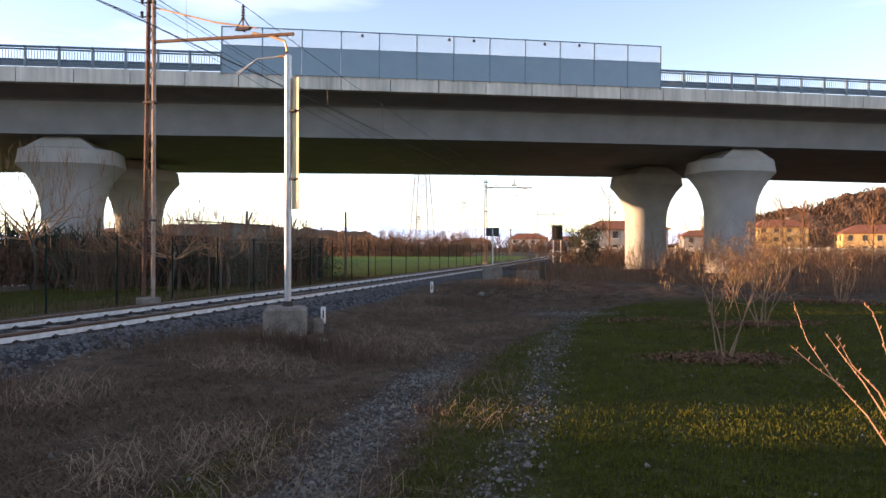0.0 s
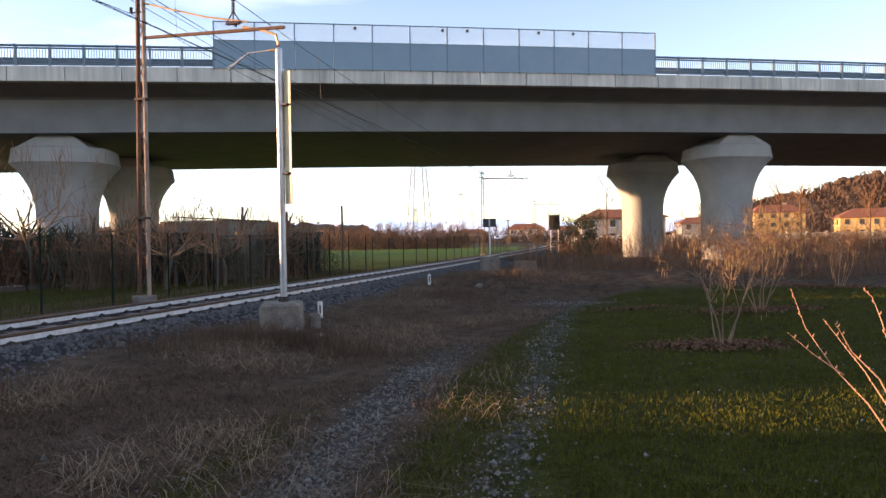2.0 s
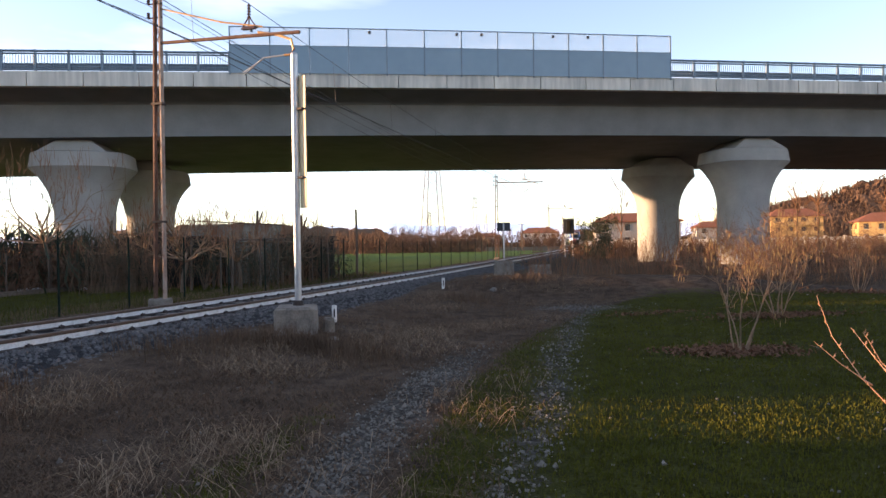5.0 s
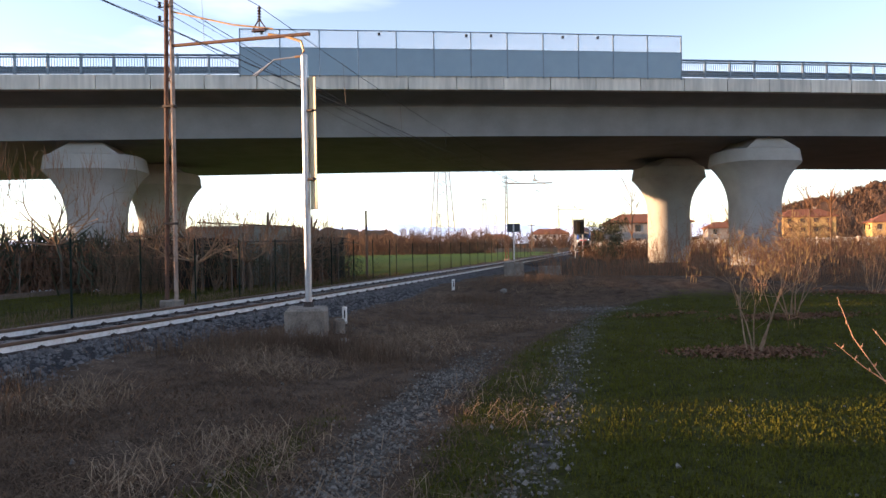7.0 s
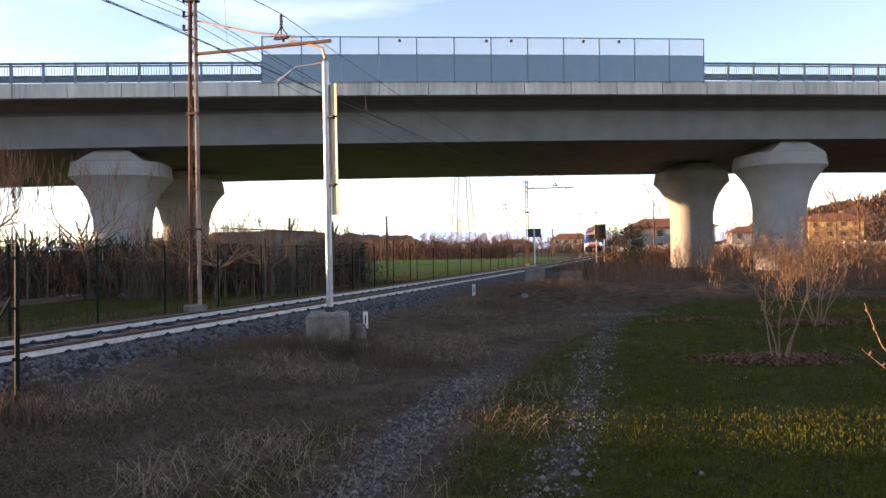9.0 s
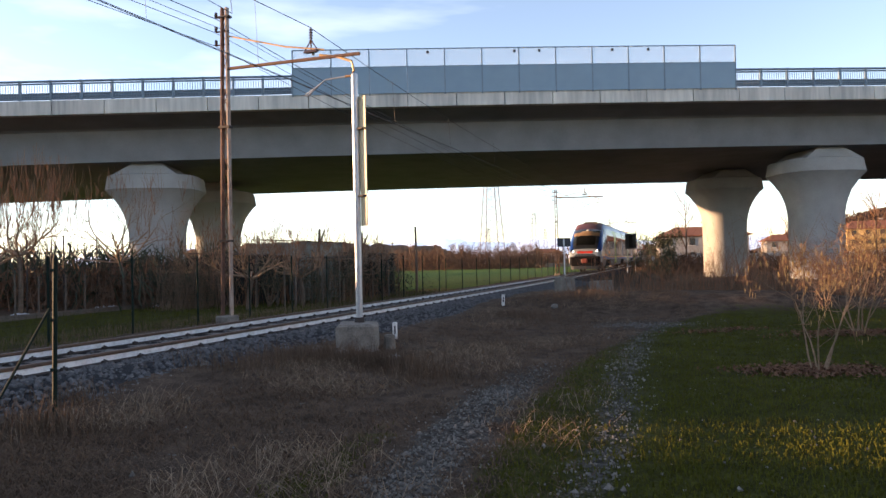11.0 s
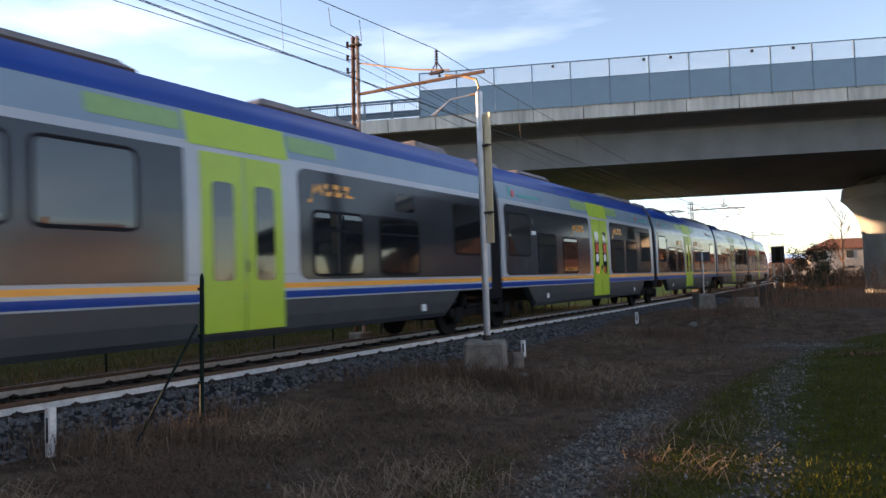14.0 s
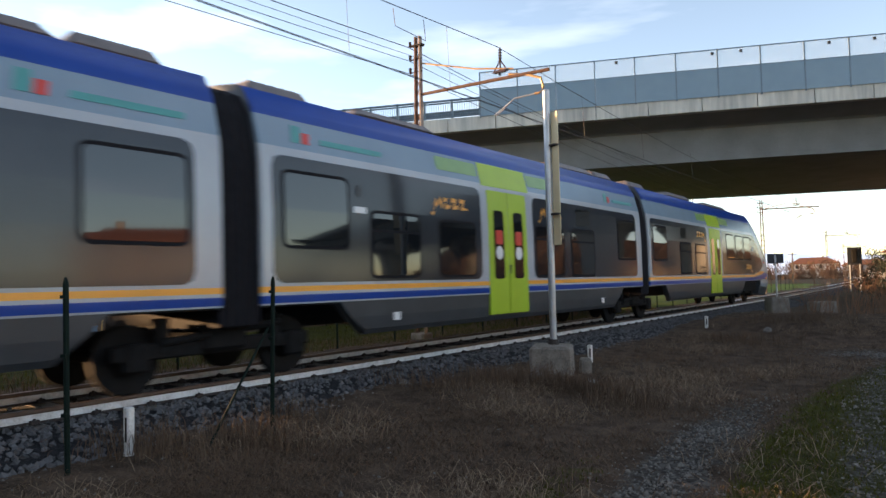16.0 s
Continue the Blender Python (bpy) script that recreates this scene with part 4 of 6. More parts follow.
def mid_car(name, door, pantograph, notice):
    car = empty(name, Matrix(), "grey middle train car with lime doors and blue roof edge", "train car", "cars of the train")
    h = MID_L / 2 - GAP / 2
    sh = Shape()
    body_tube(sh, [-h, -h + 0.02, h - 0.02, h], [0.97, 1, 1, 0.97])
    part("car_body", sh, TR_BODY, car, smooth=True)
    for side in (1, -1):
        part("window_band", sheet(-h + 0.2, door - 1.0, 1.33, 3.12, 0.16, 0.006, side), TR_GREY, car)
        part("window_band", sheet(door + 1.06, h - 0.4, 1.33, 3.12, 0.16, 0.006, side), TR_GREY, car)
        passenger_door(car, door, side, notice)
        a = -h
        side_window(car, a + 0.40, a + 1.62, 1.86, 2.88, side)
        side_window(car, a + 2.18, a + 3.36, 1.42, 2.42, side, True)
        side_window(car, a + 3.96, a + 5.06, 1.42, 2.38, side)
        side_window(car, door + 1.18, door + 2.48, 1.40, 2.48, side, True)
        side_window(car, door + 2.92, door + 4.16, 1.40, 2.48, side, True)
        side_window(car, h - 1.75, h - 0.52, 1.84, 2.88, side)
        part("side_hatch", sheet(door + 3.2, door + 4.0, 2.60, 3.02, 0.05, 0.010, side), TR_GLASS, car)
        vent = Shape()
        sheet(a + 1.82, a + 1.94, 2.66, 2.84, 0.03, 0.012, side, vent)
        part("side_vent", vent, DARK, car)
        part("paper_label", sheet(a + 1.76, a + 2.04, 2.40, 2.50, 0.0, 0.012, side), STICKER, car)
        lettering(car, door - 2.55, 2.58, side)
        lettering(car, door + 1.35, 2.66, side)
        emblem(car, a + 0.6, 3.34, side)
        emblem(car, h - 2.4, 3.34, side)
    skirts(car, [(-h + 1.45, h - 1.45)])
    bellows(car, MID_L / 2)
    wheelset(car, MID_L / 2)
    roof_units(car, [(-h + 1.0, 1.2, 1.4, 0.2), (-h + 3.6, 2.2, 1.7, 0.16), (4.0, 2.4, 1.6, 0.18), (h - 1.0, 1.2, 1.6, 0.2)])
    if pantograph:
        l = 1.0
        p = Shape()
        for x in (0.5, -0.5):
            p.tube([(x, l + 0.9, 4.22), (x * 0.8, l - 0.6, 4.46), (x * 0.6, l + 0.7, 4.62)], 0.03, 6)
        p.tube([(-0.9, l + 0.7, 4.58), (-0.55, l + 0.7, 4.66), (0.55, l + 0.7, 4.66), (0.9, l + 0.7, 4.58)], 0.03, 6)
        p.tube([(-0.7, l + 0.95, 4.60), (0.7, l + 0.95, 4.60)], 0.025, 6)
        p.box((0, l + 0.7, 4.18), (1.3, 1.1, 0.08))
        part("pantograph", p, TR_RED_DULL, car, "rust-red pantograph")
    return car


NOSE_L = [0.0, 0.05, 0.16, 0.34, 0.6, 0.95, 1.35, 1.8, 2.3, 2.9, 3.6]
NOSE_W = [0.62, 0.80, 0.885, 0.925, 0.95, 0.965, 0.975, 0.985, 0.992, 0.997, 1.0]
NOSE_T = [1.55, 1.78, 1.97, 2.19, 2.47, 2.79, 3.10, 3.40, 3.67, 3.95, 4.24]


def nose_w(l):
    return float(np.interp(l, NOSE_L, NOSE_W))


def end_car(name, front):
    """A driving car; its nose points to -y. Turned round by its pose when it runs last."""
    car = empty(name, Matrix(), "driving train car with rounded blue and white cab nose", "train car", "cars of the train")
    L = END_L
    n0 = -L / 2
    rear = L / 2 - GAP / 2
    sh = Shape()
    ls = [n0 + l for l in NOSE_L] + [rear - 0.02, rear]
    ws = NOSE_W + [1.0, 0.97]
    sq = [(1.0, t) for t in NOSE_T] + [None, None]
    def pick(i, k):
        if i >= 10:
            return BAND[k]
        l = NOSE_L[i]
        if k < 2:
            return 0
        if k >= 14:
            if l < 0.10:
                return 0
            if l < 0.5:
                return 4
            return 6 if l < 1.3 else (8 if l < 1.75 else (6 if l < 2.2 else 5))
        if k in (11, 12, 13) and l > 0.1:
            return 2
        if k == 10 and 0.3 < l < 1.6:
            return 2
        return 0 if l < 3.0 else BAND[k]
    body_tube(sh, ls, ws, sq, pick)
    part("car_body", sh, TR_BODY, car, smooth=True)
    # bumper apron under the nose
    ap = Shape()
    rr = []
    for l, w in ((-0.02, 0.60), (0.05, 0.80), (0.2, 0.89), (0.6, 0.95), (1.4, 0.97), (2.1, 0.98), (2.5, 0.985)):
        X = 1.475 * w
        zb = 0.26 + 0.10 * max(0, l - 1.2)
        rr.append([(X * 0.9, n0 + l, zb), (X * 0.97, n0 + l, 0.62 + 0.05 * l), (X, n0 + l, 0.84), (X, n0 + l, 1.06), (-X, n0 + l, 1.06), (-X, n0 + l, 0.84), (-X * 0.97, n0 + l, 0.62 + 0.05 * l), (-X * 0.9, n0 + l, zb)])
    ap.loft(rr)
    ap.m = [4 if j % 8 in (0, 6, 7) or (j // 8 < 3 and j % 8 in (1, 5)) else 0 for j in range(len(ap.m) - 2)] + [4, 4]
    part("nose_apron", ap, TR_BODY, car, smooth=True)
    # coupler mouth, red cover, red strip, lamps
    mo = Shape()
    mo.box((0, n0 + 0.16, 0.94), (2.5, 0.62, 0.78), bevel=0.16)
    part("coupler_mouth", mo, TR_RUBBER, car)
    ring_ = Shape()
    ring_.tube([(0.52, n0 - 0.12, 1.02), (0.52, n0 + 0.1, 1.02)], 0.2, 14)
    part("buffer", ring_, TR_RUBBER, car)
    cv = Shape()
    cv.box((0.02, n0 - 0.50, 0.96), (0.44, 0.34, 0.36), bevel=0.06)
    cv.box((0.02, n0 - 0.72, 0.98), (0.42, 0.05, 0.32), bevel=0.02)
    cv.box((0.02, n0 - 0.22, 0.96), (0.24, 0.40, 0.22), bevel=0.04)
    part("coupler_cover", cv, TR_RED_DULL, car, "red coupler cover")
    st = Shape()
    st.box((0, n0 + 0.06, 1.66), (1.30, 0.12, 0.20), Matrix.Rotation(-0.3, 3, "X"), bevel=0.03)
    part("nose_strip", st, TR_RED, car, "red strip under the windscreen")
    for x in (1.02, -1.02):
        hl = Shape()
        hl.box((x, n0 + 0.17, 1.76), (0.40, 0.2, 0.22), Matrix.Rotation(-0.35, 3, "X") @ Matrix.Rotation(-0.35 * (1 if x > 0 else -1), 3, "Y"), bevel=0.06)
        h_ = part("headlamp_housing", hl, TR_SCREEN, car)
        lm = Shape()
        lm.tube([(x * 0.96, n0 + 0.10, 1.74), (x * 0.96, n0 + 0.05, 1.73)], 0.058, 12)
        part("headlamp", lm, LAMP if front else TR_SCREEN, h_)
    # windscreen and its wiper, emblem
    ws_ = Shape()
    pts = []
    for l, hw in ((0.42, 0.92), (0.62, 0.95), (0.95, 0.93), (1.28, 0.86)):
        zt = float(np.interp(l, NOSE_L, NOSE_T)) + 0.015
        pts.append([(hw, n0 + l, zt - 0.09), (hw * 0.55, n0 + l - 0.02, zt), (-hw * 0.55, n0 + l - 0.02, zt), (-hw, n0 + l, zt - 0.09)])
    ws_.loft(pts, closed=False, caps=False)
    part("windscreen", ws_, TR_GLASS, car, smooth=True)
    br = Shape()
    pts = []
    for l, hw in ((1.30, 0.84), (1.5, 0.80), (1.72, 0.74), (1.92, 0.66)):
        zt = float(np.interp(l, NOSE_L, NOSE_T)) + 0.02
        pts.append([(hw, n0 + l, zt - 0.10), (hw * 0.55, n0 + l - 0.02, zt), (-hw * 0.55, n0 + l - 0.02, zt), (-hw, n0 + l, zt - 0.10)])
    br.loft(pts, closed=False, caps=False)
    part("brow_panel", br, NOSE_BROW_SUNSET, car, "panel above the windscreen, tinted as a sunset reflection", smooth=True)
    wp = Shape()
    wp.tube([(0.1, n0 + 0.40, 2.27), (0.5, n0 + 0.62, 2.51), (0.6, n0 + 0.85, 2.70)], 0.014, 5)
    part("wiper", wp, TR_RUBBER, car)
    em = Shape()
    em.tube([(0, n0 + 2.05, 3.52), (0, n0 + 2.02, 3.58)], 0.13, 16)
    part("nose_emblem", em, STICKER, car)
    for side in (1, -1):
        def S(ls, lo, hi, d=0.008):
            return strip(n0, ls, lo, hi, d, side)
        part("cab_side_field", S([0.75, 1.3, 2.1, 2.7, 2.9], [1.95, 2.14, 2.50, 3.08, 3.5], [2.05, 2.6, 3.22, 3.62, 3.68]), TR_GREY, car)
        part("cab_window", S([1.28, 1.62], [2.38, 2.50], [2.54, 2.86], 0.014), CAB_PANE_SKY, car, "cab side window, coloured pale like reflected sky")
        part("cab_window", S([1.68, 2.25], [2.52, 2.78], [2.90, 3.20], 0.014), CAB_PANE_SKY, car, "cab side window, coloured pale like reflected sky")
        part("window_band_tip", S([1.95, 2.5, 3.0, 3.8], [1.74, 1.50, 1.385, 1.365], [1.77, 2.22, 2.62, 3.12]), TR_GREY, car)
        part("blue_swoosh", S([0.12, 0.8, 1.6, 2.6, 3.8], [1.20, 1.14, 1.08, 1.08, 1.10], [1.26, 1.32, 1.40, 1.26, 1.18]), TR_BLUE, car)
        part("orange_swoosh", S([1.55, 2.0, 2.6, 3.8], [1.40, 1.34, 1.28, 1.24], [1.41, 1.47, 1.44, 1.31], 0.010), TR_ORANGE, car)
        part("yellow_plate", S([0.95, 1.3], [0.92 + 0.15] * 2, [1.17, 1.17], 0.012), TR_ORANGE, car)
        emblem(car, n0 + 1.5, 1.84, side, False, 0.55)
        door = n0 + 10.31
        part("window_band", sheet(n0 + 3.79, door - 1.0, 1.33, 3.12, 0.02, 0.0075, side), TR_GREY, car)
        part("window_band", sheet(door + 1.1, rear - 0.2, 1.33, 3.12, 0.16, 0.006, side), TR_GREY, car)
        passenger_door(car, door, side)
        for a, b in ((4.5, 5.65), (5.95, 7.1), (7.4, 8.6)):
            side_window(car, n0 + a, n0 + b, 2.0, 2.96, side, False)
        for a, b in ((11.75, 12.95), (13.5, 14.7)):
            side_window(car, n0 + a, n0 + b, 1.42, 2.42, side, True)
        side_window(car, n0 + 16.1, n0 + 17.3, 1.84, 2.88, side)
        part("side_hatch", sheet(n0 + 14.0, n0 + 14.6, 2.60, 2.95, 0.05, 0.010, side), TR_GLASS, car)
        lettering(car, n0 + 4.3, 1.5, side)
        lettering(car, door + 1.35, 2.66, side)
        part("paper_label", sheet(n0 + 3.9, n0 + 4.2, 2.4, 2.58, 0.0, 0.014, side), STICKER, car)
        vent = Shape()
        sheet(n0 + 4.2, n0 + 4.4, 2.88, 2.98, 0.03, 0.014, side, vent)
        part("side_vent", vent, DARK, car)
    skirts(car, [(n0 + 5.6, rear - 1.45)])
    if front:
        bellows(car, L / 2)
        wheelset(car, L / 2)
    wheelset(car, n0 + 4.0)
    un = Shape()
    un.box((0, n0 + 4.0, 0.75), (2.5, 3.4, 0.4))
    part("underframe", un, TR_IRON, car)
    roof_units(car, [(n0 + 4.2, 1.4, 1.2, 0.13), (n0 + 7.5, 3.2, 1.7, 0.16), (n0 + 12.5, 2.6, 1.7, 0.18), (rear - 1.2, 1.3, 1.5, 0.2)])
    hn = Shape()
    for x in (0.62,):
        hn.tube([(x, n0 + 3.3, 4.14), (x, n0 + 3.05, 4.18), (x, n0 + 2.98, 4.18)], [0.05, 0.07, 0.13], 10)
        hn.tube([(x, n0 + 3.3, 3.85), (x, n0 + 3.3, 4.16)], 0.03, 6)
    part("horn", hn, TR_UNIT, car)
    return car


def joint_at(t):
    """Where the joint behind the first car stands along the line."""
    return 11.15 - 19.15 * (t - 14) + 0.166 * (t - 14) ** 2 + 0.35 * max(0.0, 13.4 - t)


CARS = []


def train():
    CARS.append((end_car("driving_car", True), -END_L / 2, 0))
    for i in range(3):
        CARS.append((mid_car("middle_car", (0.31, -0.66, -0.6)[i], i == 1, i != 1), MID_L * (i + 0.5), 0))
    CARS.append((end_car("driving_car", False), MID_L * 3 + END_L / 2, 180))


def motions():
    ts = [0.5 * i for i in range(33)]
    for car, d, turn in CARS:
        rows = []
        for t in ts:
            p, h = track(joint_at(t) + d)
            rows.append((t, pose(p.x, p.y, RAILTOP, 0, 0, turn - math.degrees(h))))
        walk(car, rows)


# ---- plants ----
def limb(sh, p, d, length, r, depth, rnd, tips, bend=0.25, up=0.15, split=3, shrink=0.62):
    """A branch that bends, tapers and forks."""
    pts, rs = [p], [r]
    n = 4
    for i in range(n):
        d = (d + Vector((rnd.gauss(0, bend), rnd.gauss(0, bend), rnd.gauss(0, bend) + up)) * 0.5).normalized()
        p = p + d * length / n
        pts.append(p)
        rs.append(r * (1 - 0.55 * (i + 1) / n))
    sh.tube(pts, rs, 5 if r > 0.012 else 3, caps=False)
    if depth == 0:
        tips.append((p, d))
        return
    for k in range(split):
        j = rnd.randint(2, n)
        q = pts[j]
        a = Vector((rnd.gauss(0, 1), rnd.gauss(0, 1), rnd.gauss(0.2, 0.7))).normalized()
        limb(sh, q, (d + a * 0.85).normalized(), length * shrink * rnd.uniform(0.75, 1.2), rs[j] * 0.7, depth - 1, rnd, tips, bend, up, split, shrink)


def shrub(name, label, x, y, h, stems, seed, spread=0.35, depth=2, mat_=None, catkins=0, r=0.022, split=3, group="hazel shrubs", z=None):
    rnd = random.Random(seed)
    z = ground_z(x, y) if z is None else z
    e = empty(name, pose(x, y, z), label, "shrub", group)
    sh, tips = Shape(), []
    for i in range(stems):
        a = 2 * math.pi * (i + rnd.random() * 0.7) / stems
        d = Vector((math.cos(a) * spread, math.sin(a) * spread, 1)).normalized()
        limb(sh, Vector((math.cos(a) * 0.07, math.sin(a) * 0.07, -0.05)), d, h * rnd.uniform(0.45, 0.62), r * rnd.uniform(0.8, 1.2), depth, rnd, tips, 0.22, 0.12, split)
    part("branch_frame", sh, mat_ or BARK_PALE, e)
    tw = Shape()
    for p, d in tips:
        for k in range(5):
            q = p + Vector((rnd.gauss(0, 1), rnd.gauss(0, 1), rnd.gauss(0.5, 1))).normalized() * h * rnd.uniform(0.06, 0.13)
            tw.tube([p, (p + q) / 2 + Vector((0, 0, 0.01)), q], [r * 0.2, r * 0.15, r * 0.08], 3, caps=False)
    tagged(part("twig_mass", tw, TWIG, e), kind="stuff")
    if catkins:
        ck = Shape()
        for k in range(catkins):
            p, d = tips[rnd.randrange(len(tips))]
            p = p + Vector((rnd.gauss(0, 0.05), rnd.gauss(0, 0.05), rnd.gauss(0, 0.06)))
            ck.tube([p, p + Vector((0.004, 0, -0.03)), p + Vector((0, 0.003, -0.075))], [0.003, 0.006, 0.003], 4)
        tagged(part("catkin_mass", ck, CATKIN, e), kind="stuff")
    return e


def leaf_ball(sh, c, r, n, size, rnd):
    for _ in range(n):
        u = Vector((rnd.gauss(0, 1), rnd.gauss(0, 1), rnd.gauss(0, 1))).normalized() * r * rnd.random() ** 0.4
        q = Euler((rnd.random() * 6, rnd.random() * 6, rnd.random() * 6)).to_matrix()
        k = size * rnd.uniform(0.6, 1.3)
        sh.add([c + u + q @ Vector(p) * k for p in ((1, 0, 0), (0, 0.5, 0.1), (-1, 0, 0), (0, -0.5, 0.1))], [(0, 1, 2, 3)])


def evergreen(name, label, x, y, h, w, seed, n=900, size=0.06, group="evergreens"):
    rnd = random.Random(seed)
    e = empty(name, pose(x, y, ground_z(x, y)), label, "bush", group)
    t = Shape()
    tips = []
    for i in range(4):
        a = i * 1.6 + rnd.random()
        limb(t, Vector((0, 0, -0.05)), Vector((math.cos(a) * 0.4, math.sin(a) * 0.4, 1)).normalized(), h * 0.6, 0.04, 1, rnd, tips)
    part("branch_frame", t, BARK, e)
    lf = Shape()
    for _ in range(16):
        c = Vector((rnd.gauss(0, w * 0.28), rnd.gauss(0, w * 0.28), h * rnd.uniform(0.2, 0.95)))
        leaf_ball(lf, c, w * rnd.uniform(0.16, 0.30), n // 16, size, rnd)
    tagged(part("foliage", lf, EVERGREEN, e), kind="stuff")
    return e


def brush(name, label, spots, h, seed, material=None, per=26, thick=0.008, category="brush"):
    """A belt of thin dry stems."""
    rnd = random.Random(seed)
    sh = Shape()
    for x, y, k in spots:
        z = ground_z(x, y)
        for _ in range(per):
            bx, by = x + rnd.gauss(0, 0.45), y + rnd.gauss(0, 0.35)
            hh = h * k * rnd.uniform(0.5, 1.15)
            lx, ly = rnd.gauss(0, 0.28) * hh, rnd.gauss(0, 0.28) * hh
            p = [(bx, by, z), (bx + lx * 0.4, by + ly * 0.4, z + hh * 0.55), (bx + lx, by + ly, z + hh)]
            sh.tube(p, [thick, thick * 0.7, thick * 0.3], 3, caps=False)
            for _ in range(3):
                f = rnd.uniform(0.35, 0.9)
                a = Vector(p[0]).lerp(Vector(p[2]), f)
                b = a + Vector((rnd.gauss(0, 0.16), rnd.gauss(0, 0.16), rnd.uniform(0.05, 0.28))) * hh * 0.6
                sh.tube([a, b], [thick * 0.5, thick * 0.25], 3, caps=False)
    return tagged(part(name, sh, material or TWIG), label, category, kind="stuff")


def pollard(x, y, h, seed, shoots=26, spread=0.9, group="fruit trees"):
    """An old pruned fruit tree: short trunk, crooked limbs, many shoots."""
    rnd = random.Random(seed)
    e = empty("fruit_tree", pose(x, y, ground_z(x, y)), "bare pruned fruit tree with crooked limbs behind the fence", "tree", group)
    t, tips = Shape(), []
    top = Vector((rnd.gauss(0, 0.1), rnd.gauss(0, 0.1), h * 0.42))
    t.tube([(0, 0, -0.1), (0.03, 0.02, h * 0.2), top], [0.10, 0.08, 0.07], 7)
    part("trunk", t, BARK, e)
    b = Shape()
    for i in range(8):
        a = i * 0.79 + rnd.random() * 0.5
        limb(b, top - Vector((0, 0, 0.05)), Vector((math.cos(a), math.sin(a), 0.45)).normalized(), h * 0.40 * spread, 0.045, 3, rnd, tips, 0.42, 0.10, 3, 0.62)
    part("limb_frame", b, BARK_PALE, e)
    s = Shape()
    for k in range(shoots * 9):
        p, d = tips[rnd.randrange(len(tips))]
        q = p + Vector((rnd.gauss(0, 0.10), rnd.gauss(0, 0.10), rnd.uniform(0.1, 0.55) * h * 0.42))
        s.tube([p, (p + q) / 2 + Vector((0.02, 0, 0)), q], [0.008, 0.007, 0.005], 3, caps=False)
    tagged(part("shoot_mass", s, TWIG, e), kind="stuff")
    return e


def far_tree(x, y, h, seed, group="far bare trees", name="bare_tree"):
    rnd = random.Random(seed)
    e = empty(name, pose(x, y, 0), "slender bare tree with fine twigs standing far off", "tree", group)
    t, tips = Shape(), []
    t.tube([(0, 0, -0.2), (0.05, 0, h * 0.4), (0, 0.05, h * 0.9)], [h * 0.014, h * 0.010, h * 0.003], 5)
    part("trunk", t, BARK, e)
    b = Shape()
    for i in range(15):
        z = h * rnd.uniform(0.25, 0.85)
        a = rnd.random() * 6.28
        limb(b, Vector((0, 0, z)), Vector((math.cos(a) * 0.6, math.sin(a) * 0.6, 0.9)).normalized(), h * 0.26, h * 0.005, 2, rnd, tips, 0.2, 0.15, 3, 0.6)
    part("crown", b, TWIG, e)
    return e


